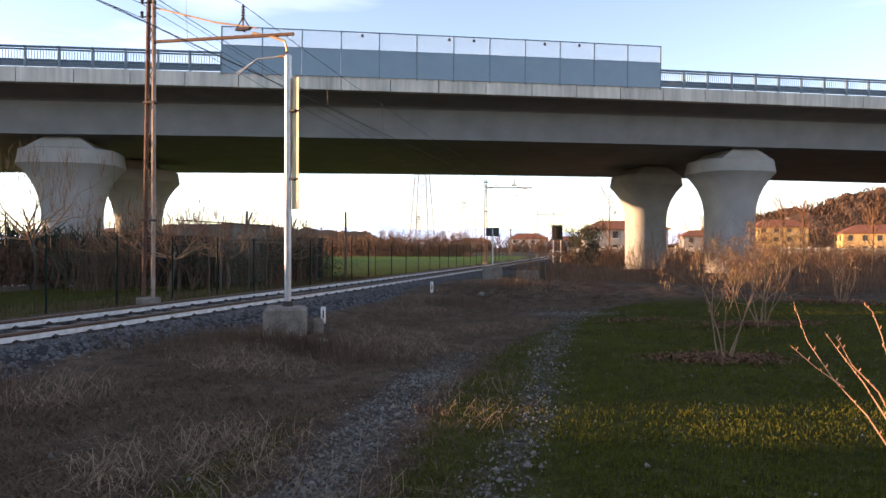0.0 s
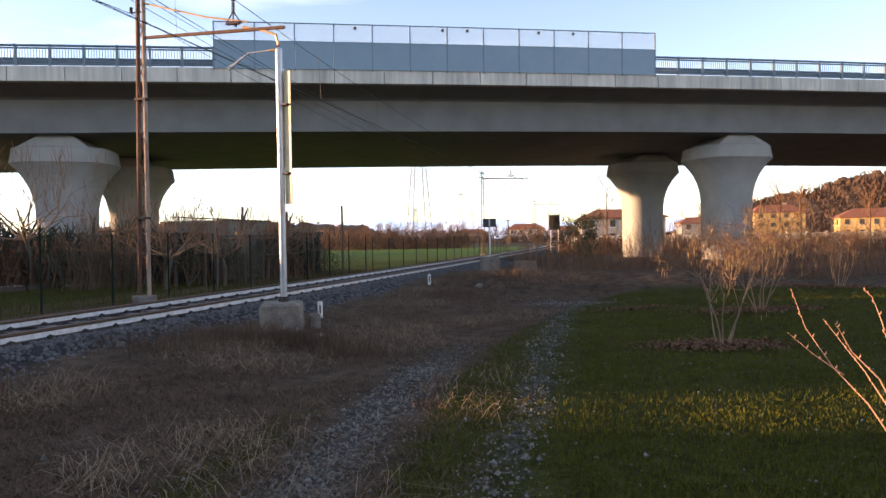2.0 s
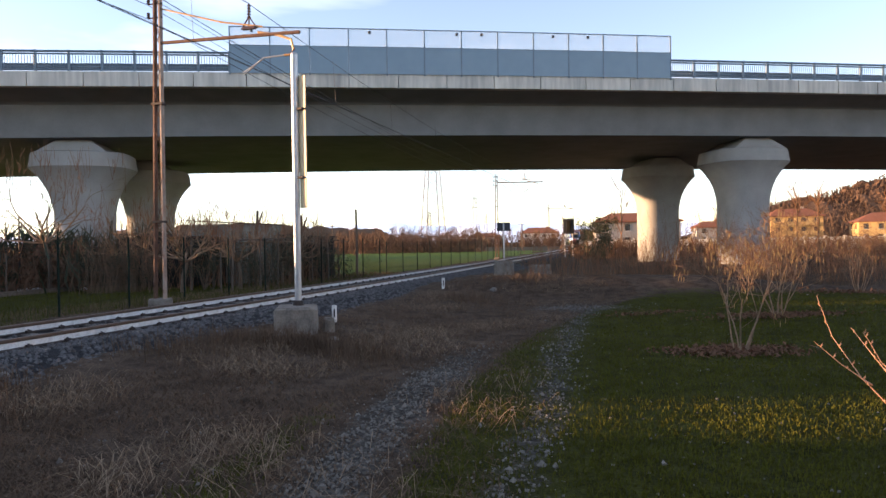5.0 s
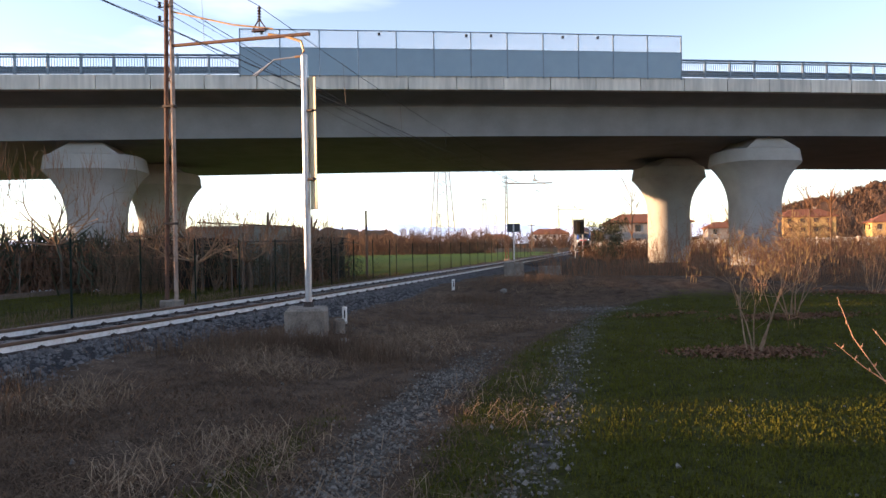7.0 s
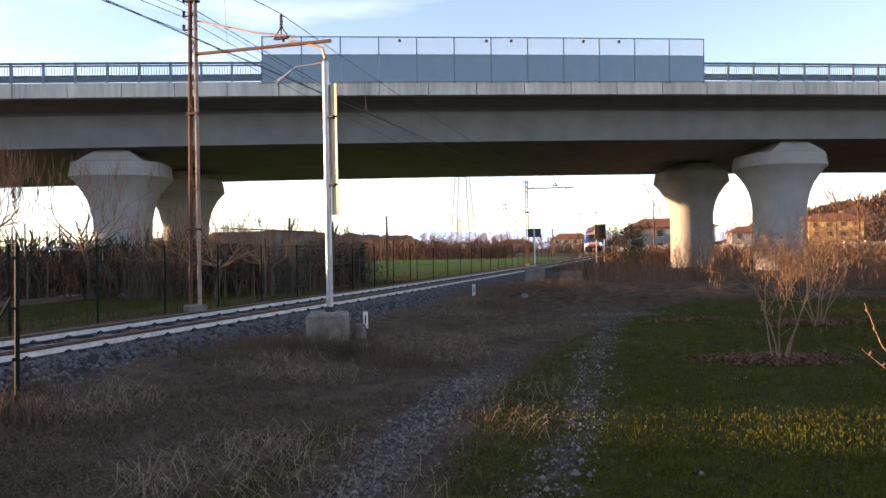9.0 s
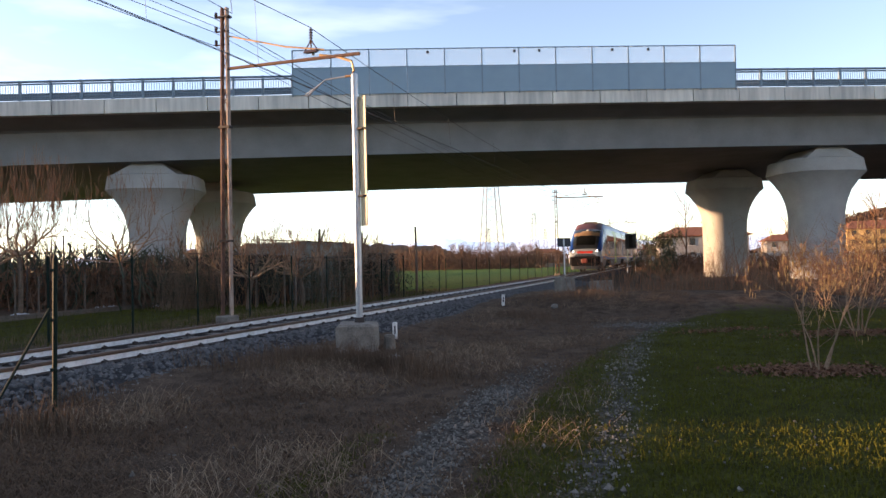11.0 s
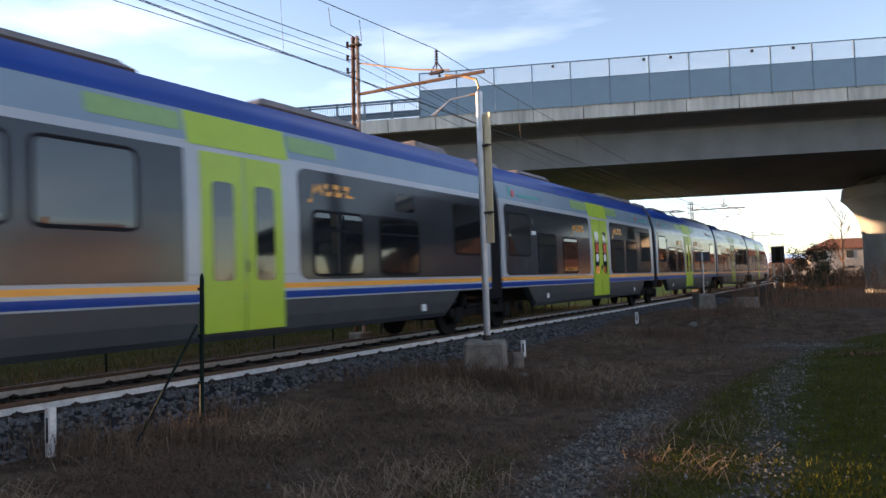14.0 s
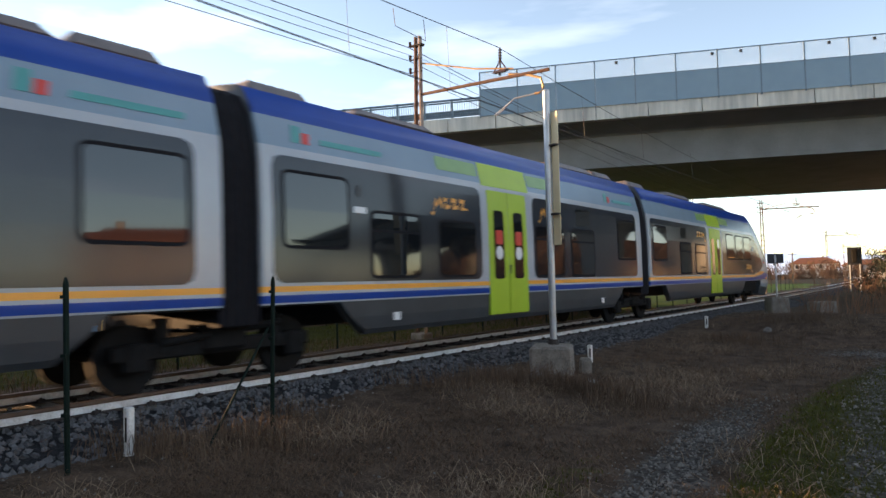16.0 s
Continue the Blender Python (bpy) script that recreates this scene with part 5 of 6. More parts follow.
def plants():
    shrub("hazel_shrub", "bare hazel shrub hung with yellow catkins on the lawn", 4.25, 10.05, 1.9, 5, 5, 0.30, 3, None, 300, 0.016)
    shrub("hazel_shrub", "bare many-stemmed hazel shrub standing in fallen leaves", 6.9, 14.5, 2.0, 7, 8, 0.42, 3, None, 260, 0.016)
    shrub("hazel_shrub", "bare hazel shrub at the lawn's far edge", 11.6, 19.6, 2.0, 6, 9, 0.4, 3, None, 120, 0.016)
    shrub("hazel_shrub", "tall bare hazel shrub at the lawn's far edge", 13.3, 18.4, 2.9, 7, 14, 0.35, 3, None, 160, 0.024)
    shrub("hazel_shrub", "low bare hazel shrub at the lawn's far edge", 9.0, 20.8, 1.5, 7, 15, 0.5, 3, None, 200, 0.016)
    # young tree beside the eye, budding
    e = empty("sapling", pose(1.715, 2.0, ground_z(1.62, 2.0) - 0.04), "young budding sapling with orange-brown shoots", "sapling")
    rnd = random.Random(3)
    def stem(name, pts, r):
        sh = Shape()
        sh.tube(pts, [r * (1 - 0.75 * i / (len(pts) - 1)) for i in range(len(pts))], 6)
        ob = part(name, sh, SAPLING, e)
        bd = Shape()
        for i in range(1, len(pts)):
            a, b = Vector(pts[i - 1]), Vector(pts[i])
            for f in (0.3, 0.75):
                p = a.lerp(b, f)
                s = rnd.choice((-1, 1))
                bd.tube([p, p + Vector((0.005 * s, 0, 0.007)), p + Vector((0.007 * s, 0, 0.014))], [0.002, 0.003, 0.001], 5)
        tagged(part("buds", bd, SAPLING, ob), kind="stuff")
    def at(az, el, d):
        a, q = radians(az), radians(el)
        return (d * math.sin(a) - 1.62, d * math.cos(a) - 2.0, EYE + d * math.tan(q) - ground_z(1.62, 2.0))
    stem("shoot", [at(39, -25, 2.35), at(35.5, -16.5, 2.4), at(32.4, -11.8, 2.45), at(30.2, -9.4, 2.5), at(28.4, -6.6, 2.55), at(27.45, -3.7, 2.6)], 0.0033)
    stem("shoot", [at(37, -19, 2.3), at(34, -12.5, 2.35), at(32.2, -9.5, 2.4), at(30.8, -7.6, 2.45), at(29.6, -5.9, 2.5)], 0.003)
    stem("shoot", [at(35, -14, 2.45), at(33.1, -10.0, 2.5), at(31.4, -8.2, 2.5), at(30.6, -6.6, 2.5), at(30.3, -6.2, 2.5)], 0.003)
    stem("shoot", [at(35.2, -12, 2.4), at(34.0, -9, 2.4), at(33.3, -6, 2.45), at(32.7, -4.2, 2.5), at(32.2, -3.7, 2.5)], 0.003)
    stem("side_shoot", [at(30.9, -9.9, 2.5), at(29.0, -8.6, 2.5), at(27.2, -7.0, 2.5)], 0.0028)
    stem("trunk", [(0.05, -0.02, -0.05), (0.06, 0.0, 0.2), at(40, -27, 2.3)], 0.014)
    # belt of brush at the foot of the viaduct
    rnd = random.Random(21)
    spots = [(3 + 0.55 * i + rnd.gauss(0, 0.3), 25.5 + rnd.gauss(0, 0.9) + 0.05 * i, rnd.uniform(0.7, 1.3)) for i in range(52)]
    brush("dry_brush", "belt of brown bare brush below the viaduct", spots, 1.5, 22)
    spots = [(7 + 0.6 * i + rnd.gauss(0, 0.3), 28.5 + rnd.gauss(0, 0.9) + 0.15 * i, rnd.uniform(0.7, 1.4)) for i in range(46)]
    brush("dry_brush", "taller brown bare brush below the viaduct", spots, 2.3, 23)
    spots = [(4.5 + 0.4 * i, 23.8 + rnd.gauss(0, 0.25), rnd.uniform(0.5, 1.1)) for i in range(26)]
    brush("dry_reeds", "pale dry reeds in front of the brush", spots, 0.7, 24, DRYGRASS, 30, 0.006, "reeds")
    evergreen("ivy_bush", "dark ivy-covered stump beside the signal", 10.6, 50.5, 3.6, 2.4, 31, 2600, 0.07)
    evergreen("ivy_bush", "dark low ivy bush near the track", 9.6, 46, 2.0, 2.6, 32, 2000, 0.07)
    # orchard and vine arbours behind the fence
    for i, (s, o, h, k) in enumerate(((16.6, -12.1, 4.4, 1.1), (12.8, -12.8, 5.0, 0.9), (18.5, -9.5, 3.0, 1.1), (16.5, -6.2, 2.7, 1.2), (18.6, -5.3, 2.6, 1.2), (10.0, -12.5, 3.6, 1.1), (7.6, -13.5, 4.2, 1.1), (4.5, -12.6, 3.6, 1.1), (13.5, -15.0, 4.2, 1), (9.0, -16.0, 4.2, 1), (2.0, -12.0, 3.8, 1), (21.5, -5.2, 2.5, 1.2), (20.4, -7.4, 3.0, 1.2), (24.0, -5.6, 2.6, 1.2), (0.0, -14.5, 3.8, 1.0))):
        p = beside(s, o, 0)
        pollard(p.x, p.y, h, 40 + i, 60 if i in (1, 7, 9) else 30, k)
    for i, (s, o, h, w) in enumerate(((16.5, -9.0, 1.7, 1.6), (17.0, -10.6, 1.5, 1.4), (18.0, -6.4, 1.9, 1.8), (19.3, -4.6, 1.5, 1.8), (22, -5.0, 2.1, 2.0), (24.5, -4.8, 1.8, 1.8), (11.0, -15.5, 1.3, 1.6), (-1, -16, 1.5, 2.2), (19.5, -9, 1.9, 2.2))):
        p = beside(s, o, 0)
        evergreen("garden_bush", "dark evergreen garden bush behind the fence", p.x, p.y, h, w, 60 + i, 2200, 0.03, "garden bushes")
    spots = []
    for i in range(34):
        p = beside(17.5 + 10.5 * rnd.random(), -4.4 - 4.0 * rnd.random(), 0)
        spots.append((p.x, p.y, rnd.uniform(0.6, 1.3)))
    brush("garden_brush", "tangle of bare vine and bramble behind the fence", spots, 1.4, 71, None, 16)
    spots = []
    for i in range(16):
        p = beside(15.6 + 2.4 * rnd.random(), -8.0 - 1.6 * rnd.random(), 0)
        spots.append((p.x, p.y, rnd.uniform(0.7, 1.2)))
    brush("dry_creeper", "orange-brown dry creeper by the old mast", spots, 2.3, 72, DRYGRASS, 18)
    for i, (x, y, h) in enumerate(((22, 78, 10), (20.5, 84, 9), (-30, 58, 6), (31, 62, 6.5), (35, 66, 7.5), (38, 60, 6), (44, 60, 7), (27, 70, 6), (48, 66, 8), (52, 58, 8))):
        far_tree(x, y, h, 90 + i)


# ---- overhead line ----
def mast(s, off, h, arm_side=1, arm_z=6.58, near=False):
    p, hd = track(s)
    q = beside(s, off, 0)
    e = empty("catenary_mast", pose(q.x, q.y, 0.12, 0, 0.6 if near else 0, -math.degrees(hd)), "rust-brown lattice catenary mast with insulators" if near else "distant catenary mast with bracket arm over the track", "mast", "catenary masts")
    fb, ft = 0.145, 0.075
    for k in (-1, 1):
        leg = Shape()
        leg.box((k * (fb + ft) / 2, 0, h / 2), (0.055, 0.12, h), Matrix.Rotation(-k * math.atan2(fb - ft, h), 3, "Y"), bevel=0.008)
        part("leg", leg, RUST if k < 0 or not near else RUST_PALE, e)
    lat = Shape()
    n = 16
    for i in range(n):
        z0, z1 = 0.4 + (h - 0.9) * i / n, 0.4 + (h - 0.9) * (i + 1) / n
        a0, a1 = (fb + (ft - fb) * z / h for z in (z0, z1))
        for y in (-0.07, 0.07):
            k = 1 if (i % 2) ^ (y > 0) else -1
            lat.tube([(-k * a0, y * 0.8, z0), (k * a1, y * 0.8, z1)], 0.011, 4)
    part("lacing", lat, RUST, e)
    for z in (h * 0.62, h * 0.26, h - 0.25):
        cl = Shape()
        cl.box((0, 0, z), (0.36, 0.16, 0.06), bevel=0.01)
        part("clamp", cl, RUST_DARK, e)
    ft_ = Shape()
    ft_.box((0, 0, 0.03), (0.46, 0.46, 0.36), bevel=0.05)
    part("footing", ft_, CONCRETE_OLD, e)
    # bracket arm across the track
    arm = Shape()
    L = 4.05
    z = arm_z - 0.12
    arm.tube([(0.1, 0, z), (L, 0, z - 0.08)], 0.045, 8)
    part("bracket_arm", arm, RUST, e)
    st = Shape()
    st.tube([(0.05, 0, h - 0.75), (1.9, 0, z + 0.36), (3.05, 0, z + 0.14)], 0.022, 6)
    part("stay_tube", st, BRASS, e)
    x0 = -off - 0.15
    ins = Shape()
    ins.tube([(x0, 0, z + 0.1), (x0, 0, z + 0.75)], 0.02, 6)
    for i in range(5):
        ins.tube([(x0, 0, z + 0.40 + i * 0.07), (x0, 0, z + 0.43 + i * 0.07)], [0.055, 0.03], 10)
    for k in (-1, 1):
        ins.tube([(x0 + k * 0.22, 0, z + 0.12), (x0, 0, z + 0.42)], 0.018, 5)
    ins.box((x0, 0, z + 0.14), (0.36, 0.09, 0.07), bevel=0.01)
    part("insulator", ins, PORCELAIN, e)
    dn = Shape()
    dn.tube([(x0 + 0.25, 0, z + 0.02), (x0 + 0.8, 0.0, z - 0.10), (x0 + 1.15, 0, z - 0.24), (x0 + 1.22, 0, z - 0.48), (x0 + 1.12, 0, z - 0.60), (x0 + 0.98, 0, z - 0.60)], 0.032, 8)
    part("steady_tube", dn, BRASS, e)
    ra = Shape()
    ra.tube([(x0 + 1.0, 0, z - 0.60), (x0 + 0.4, 0, z - 0.62), (x0 - 0.15, 0, z - 1.0)], 0.018, 6)
    ra.tube([(x0 + 0.4, 0, z - 0.62), (x0 - 0.2, 0, z - 0.95)], 0.012, 5)
    part("registration_arm", ra, GALV, e)
    for i, zz in enumerate((h - 0.24, h - 0.62, h - 0.98)):
        si = Shape()
        si.tube([(-0.28, 0, zz), (0.14, 0, zz)], 0.02, 5)
        for k in range(3):
            si.tube([(-0.28 - 0.0, 0, zz + 0.02 + k * 0.05), (-0.28, 0, zz + 0.05 + k * 0.05)], [0.05, 0.03], 8)
        part("side_insulator", si, PORCELAIN, e)
    return e


def wire(name, label, pts, r, sag=0.0):
    sh = Shape()
    out = []
    for a, b in zip(pts[:-1], pts[1:]):
        for i in range(12):
            f = i / 12
            p = Vector(a).lerp(Vector(b), f)
            p.z -= sag * 4 * f * (1 - f)
            out.append(p)
    out.append(Vector(pts[-1]))
    sh.tube(out, r, 4)
    return tagged(part(name, sh, WIRE), label, "cable", "overhead wires")


MASTS = (-37.0, 11.2, 55.0, 104.0, 152.0)


def overhead():
    for i, s in enumerate(MASTS):
        if s > 0:
            mast(s, -2.82 if i == 1 else -2.65, 8.4 if i == 1 else 7.5, arm_z=6.88, near=i == 1)
    zz = [7.64, 7.64, 7.4, 7.3, 7.3]
    wire("messenger_wire", "dark messenger wire of the overhead line", [beside(s, -0.15, z) for s, z in zip(MASTS, zz)], 0.011, 0.55)
    wire("contact_wire", "copper contact wire above the track", [beside(s, k, 6.12) for s, k in zip(MASTS, (0.2, -0.2, 0.2, -0.2, 0.2))], 0.008, 0.02)
    wire("contact_wire", "second copper contact wire above the track", [beside(s, k + 0.06, 6.07) for s, k in zip(MASTS, (0.2, -0.2, 0.2, -0.2, 0.2))], 0.008, 0.02)
    for j, (o, z) in enumerate(((-3.05, 8.28), (-3.05, 7.90), (-3.05, 7.54))):
        wire("feeder_wire", "dark feeder wire on the masts", [beside(s, o, z - (0.0 if s < 20 else 0.9)) for s in MASTS], 0.009 if j else 0.012, 0.5)
    wire("feeder_wire", "thin feeder wire on the masts", [beside(s, -2.45, 7.78 - (0.0 if s < 20 else 0.9)) for s in MASTS], 0.007, 0.45)
    for k, s in enumerate((5.8, 9.0, 16, 21, 27, 34, -2)):
        f = (s - 11.2) / (55 - 11.2) if s > 11.2 else (s + 37) / 48.2
        z = 7.62 - 0.55 * 4 * f * (1 - f)
        sh = Shape()
        sh.tube([beside(s, -0.12, z), beside(s, -0.05, 6.08)], 0.004, 4)
        tagged(part("dropper_wire", sh, WIRE), "thin dropper between messenger and contact wire", "cable", "overhead wires")
    sh = Shape()
    a = [beside(7.2, -0.15, 7.38), beside(7.2, -0.1, 7.0), beside(8.2, -0.1, 6.96), beside(8.2, -0.15, 7.44)]
    sh.tube(a, 0.008, 5)
    tagged(part("wire_loop", sh, WIRE), "square jumper loop hanging from the messenger wire", "cable", "overhead wires")


# ---- things along the track ----
def block(name, x, y, w, d, h, turn, seed, label):
    rnd = random.Random(seed)
    sh = Shape()
    sh.box((0, 0, h / 2 - 0.1), (w, d, h + 0.2), bevel=0.05, taper=0.95)
    sh.v = [(a + rnd.gauss(0, 0.012), b + rnd.gauss(0, 0.012), c + rnd.gauss(0, 0.012)) for a, b, c in sh.v]
    ob = part(name, sh, CONCRETE_OLD)
    ob.matrix_basis = pose(x, y, ground_z(x, y), 0, 0, turn)
    return tagged(ob, label, "concrete block")


def marker(s, o, h, label):
    p = beside(s, o, 0)
    e = empty("track_marker", pose(p.x, p.y, ground_z(p.x, p.y), 0, 0, -16), label, "marker post", "white marker posts")
    sh = Shape()
    sh.box((0, 0, h / 2 - 0.05), (0.085, 0.08, h + 0.1), bevel=0.015)
    part("stone_post", sh, MARK_WHITE, e)
    b = Shape()
    b.box((0.02, -0.042, h * 0.55), (0.025, 0.006, h * 0.5))
    part("painted_bar", b, SHED, e)
    return e


def stake(x, y, h, lean=0.0):
    e = empty("fence_stake", pose(x, y, ground_z(x, y), 0, lean, 0), "dark green steel fence stake beside the ballast", "fence post", "near fence stakes")
    sh = Shape()
    sh.tube([(0, 0, -0.1), (0, 0, h - 0.06), (0, 0, h)], [0.024, 0.024, 0.010], 8)
    part("stake_tube", sh, FENCE_GREEN, e)
    for i in range(3):
        c = Shape()
        c.box((0, -0.02, h * (0.3 + 0.3 * i)), (0.06, 0.03, 0.03))
        part("wire_clip", c, FENCE_GREEN, e)
    return e


def trackside():
    # pole with narrow boards on its concrete foot
    x, y = -2.76, 12.1
    g = ground_z(x, y)
    block("pole_footing", x + 0.0, y - 0.1, 0.74, 0.8, 0.45, 8, 1, "weathered square concrete footing of the board pole")
    block("small_footing", x + 0.52, y + 0.12, 0.22, 0.3, 0.26, 10, 2, "small broken concrete stub beside the footing")
    e = empty("board_pole", pose(x, y, g + 0.45, 0, 0, -34), "grey tubular pole carrying narrow cream signal boards", "pole")
    sh = Shape()
    sh.tube([(0, 0, 0), (0, 0, 4.50)], 0.062, 14)
    part("tube", sh, GALV, e, smooth=True)
    cp = Shape()
    cp.tube([(0, 0, 4.50), (0, 0, 4.53)], [0.066, 0.05], 14)
    part("tube_cap", cp, GALV, e)
    fl = Shape()
    fl.tube([(0, 0, 0), (0, 0, 0.10)], [0.10, 0.08], 10)
    part("pole_socket", fl, RUST_DARK, e)
    for z0, z1 in ((1.75, 2.28), (2.31, 3.50), (3.53, 4.11)):
        b = Shape()
        b.box((0.135, 0.05, (z0 + z1) / 2), (0.17, 0.018, z1 - z0), bevel=0.003)
        part("narrow_board", b, CREAM, e)
    bk = Shape()
    bk.box((-0.075, 0.05, 2.93), (0.03, 0.018, 2.3))
    part("board_edge", bk, GALV, e)
    for z in (2.295, 3.515):
        c = Shape()
        c.box((0.06, 0.02, z), (0.27, 0.09, 0.035), bevel=0.006)
        part("board_clamp", c, RUST_DARK, e)
    # sign board on its block, further on
    a, d = radians(4.2), 28.6
    x, y = d * math.sin(a), d * math.cos(a)
    g = ground_z(x, y)
    block("board_footing", x, y, 0.7, 0.8, 0.62, 14, 3, "weathered concrete block under the sign post")
    block("rubble_block", x + 1.55, y + 0.6, 0.8, 0.7, 0.55, 35, 4, "broken pale concrete lump on the bank")
    e = empty("sign_board", pose(x, y, g + 0.55, 0, 0, -8), "dark sign board seen from behind on a thin post", "sign")
    p = Shape()
    p.tube([(0, 0, 0), (0, 0, 1.72)], 0.03, 8)
    part("sign_post", p, GALV, e)
    p = Shape()
    p.box((0, -0.035, 1.52), (0.55, 0.02, 0.36), bevel=0.004)
    part("sign_plate", p, DARK, e)
    p = Shape()
    p.box((0, -0.055, 1.52), (0.06, 0.02, 0.3))
    part("sign_bracket", p, GALV, e)
    # colour-light signal seen from the back
    a, d = radians(9.5), 66.0
    x, y = d * math.sin(a), d * math.cos(a)
    e = empty("railway_signal", pose(x, y, 0.35, 0, 0, -10), "black railway signal screen on two thin legs", "signal")
    for k in (-1, 1):
        p = Shape()
        p.tube([(k * 0.36, 0, -0.45), (k * 0.36, 0, 2.1)], 0.045, 8)
        part("leg", p, GALV, e)
    p = Shape()
    p.box((0, 0, 2.72), (1.05, 0.08, 1.45), bevel=0.02)
    part("backing_screen", p, DARK, e)
    p = Shape()
    p.box((0, -0.1, 2.72), (0.35, 0.2, 1.1), bevel=0.03)
    part("lamp_housing", p, SHED, e)
    p = Shape()
    p.tube([(-0.36, 0, 0.9), (0.36, 0, 0.9)], 0.03, 6)
    part("cross_bar", p, GALV, e)
    for s, o, h, lb in ((9.0, 3.15, 0.33, "small white track marker beside the ballast"), (16.9, 3.1, 0.34, "small white track marker on the bank"), (0.185, 2.52, 0.46, "chipped white track marker in dry grass")):
        marker(s, o, h, lb)
    stake(-4.62, 6.49, 1.68, 1.0)
    stake(-5.29, 4.53, 1.68, -1.0)
    stake(-6.1, 2.3, 1.7, 0.0)
    e = empty("stake_brace", Matrix(), "thin green steel brace leaning on the fence stake", "brace")
    sh = Shape()
    sh.tube([(-4.64, 6.46, 1.25), (-4.80, 5.70, ground_z(-4.80, 5.70))], 0.014, 6)
    part("brace_rod", sh, FENCE_GREEN, e)
    for i, (x, y, r) in enumerate(((-2.0, 11.33, 0.10), (-3.4, 11.6, 0.13), (-4.6, 9.8, 0.10), (-5.3, 7.9, 0.12), (-2.9, 11.35, 0.12), (1.2, 20.5, 0.16))):
        sh = Shape()
        rnd = random.Random(i)
        rr = [[(math.cos(t * 0.785) * r * q * rnd.uniform(0.85, 1.15), math.sin(t * 0.785) * r * 0.7 * q * rnd.uniform(0.85, 1.15), z * r) for t in range(8)] for q, z in ((0.8, -0.2), (1.0, 0.2), (0.75, 0.55), (0.3, 0.7))]
        sh.loft(rr)
        ob = part("field_stone", sh, GRAVEL, smooth=True)
        ob.matrix_basis = pose(x, y, ground_z(x, y), 0, 0, i * 50)
        tagged(ob, "rounded pale stone lying in the dry grass", "stone", "loose stones")


# ---- garden behind the fence ----
def mesh_fence(s0, s1, off, h, step, label, wires=True, group="fences"):
    e = empty("wire_fence", Matrix(), label, "fence", group, "structure")
    n = round((s1 - s0) / step)
    sh = Shape()
    sh.tube([(0, 0, -0.2), (0, 0, h - 0.03), (0, 0, h)], [0.026, 0.026, 0.012], 7)
    me = mesh_of("fence_post", sh, FENCE_GREEN)
    for i in range(n + 1):
        p = beside(s0 + i * step, off, 0)
        piece("fence_post", me, e, pose(p.x, p.y, 0.08))
    w = Shape()
    if wires:
        zs = [0.12 + (h - 0.2) * k / 9 for k in range(10)]
        for z in zs:
            w.tube([beside(s0 + (s1 - s0) * k / 8, off, z + 0.08) for k in range(9)], 0.0022, 3)
        m = int((s1 - s0) / 0.3)
        for i in range(m):
            s = s0 + (s1 - s0) * i / m
            w.tube([beside(s, off, 0.2), beside(s, off, h)], 0.0016, 3)
    else:
        for z in (0.3, 0.8, h - 0.1):
            w.tube([beside(s0 + (s1 - s0) * k / 8, off, z + 0.08) for k in range(9)], 0.004, 3)
    tagged(part("fence_mesh", w, FENCE_GREEN, e), kind="stuff")


def shed(name, label, s, o, w, d, h, mat_, roof, group="garden sheds"):
    p, hd = track(s)
    q = beside(s, o, 0)
    e = empty(name, pose(q.x, q.y, 0.02, 0, 0, -math.degrees(hd) + 90), label, "shed", group)
    sh = Shape()
    k = 14
    top = [(-w / 2 + w * i / k) for i in range(k + 1)]
    for side in (-1, 1):
        for i in range(k):
            a, b = top[i], top[i + 1]
            y = side * d / 2 + (0.02 if i % 2 else 0)
            out = Shape()
            out.box(((a + b) / 2, y, h / 2), (b - a - 0.004, 0.03, h))
            part("wall_sheet", out, mat_, e)
    for x in (-w / 2, w / 2):
        out = Shape()
        out.box((x, 0, h / 2), (0.03, d - 0.05, h))
        part("end_wall", out, mat_, e)
    r = Shape()
    r.box((0, 0, h + 0.09), (w + 0.3, d + 0.3, 0.05), Matrix.Rotation(0.06, 3, "X"))
    part("roof_sheet", r, roof, e)
    return e


def arbour(s0, s1, o0, o1, h, seed):
    """Poles with cross wires for vines."""
    rnd = random.Random(seed)
    e = empty("vine_arbour", Matrix(), "weathered pole arbour with bare vines behind the fence", "arbour", "vine arbours")
    for s in np.arange(s0, s1, 1.4):
        for o in (o0, o1):
            p = beside(s + rnd.gauss(0, 0.15), o + rnd.gauss(0, 0.15), 0)
            sh = Shape()
            hh = h * rnd.uniform(0.85, 1.15)
            sh.tube([(p.x, p.y, -0.1), (p.x + rnd.gauss(0, 0.03), p.y + rnd.gauss(0, 0.03), hh)], [0.05, 0.04], 6)
            part("pole", sh, OLDWOOD, e)
    for o in (o0, (o0 + o1) / 2, o1):
        sh = Shape()
        sh.tube([beside(s0 + (s1 - s0) * k / 6, o, h * 0.92 + rnd.gauss(0, 0.04)) for k in range(7)], 0.025, 5)
        part("cross_pole", sh, OLDWOOD, e)
    vines, tips = Shape(), []
    for i in range(int((s1 - s0) * 5)):
        p = beside(rnd.uniform(s0, s1), rnd.uniform(o1, o0), h * 0.9)
        a = rnd.random() * 6.28
        limb(vines, p, Vector((math.cos(a), math.sin(a), 0.1)), 0.9, 0.018, 1, rnd, tips, 0.4, 0.0, 3, 0.6)
    tagged(part("bare_vines", vines, BARK_PALE, e), kind="stuff")


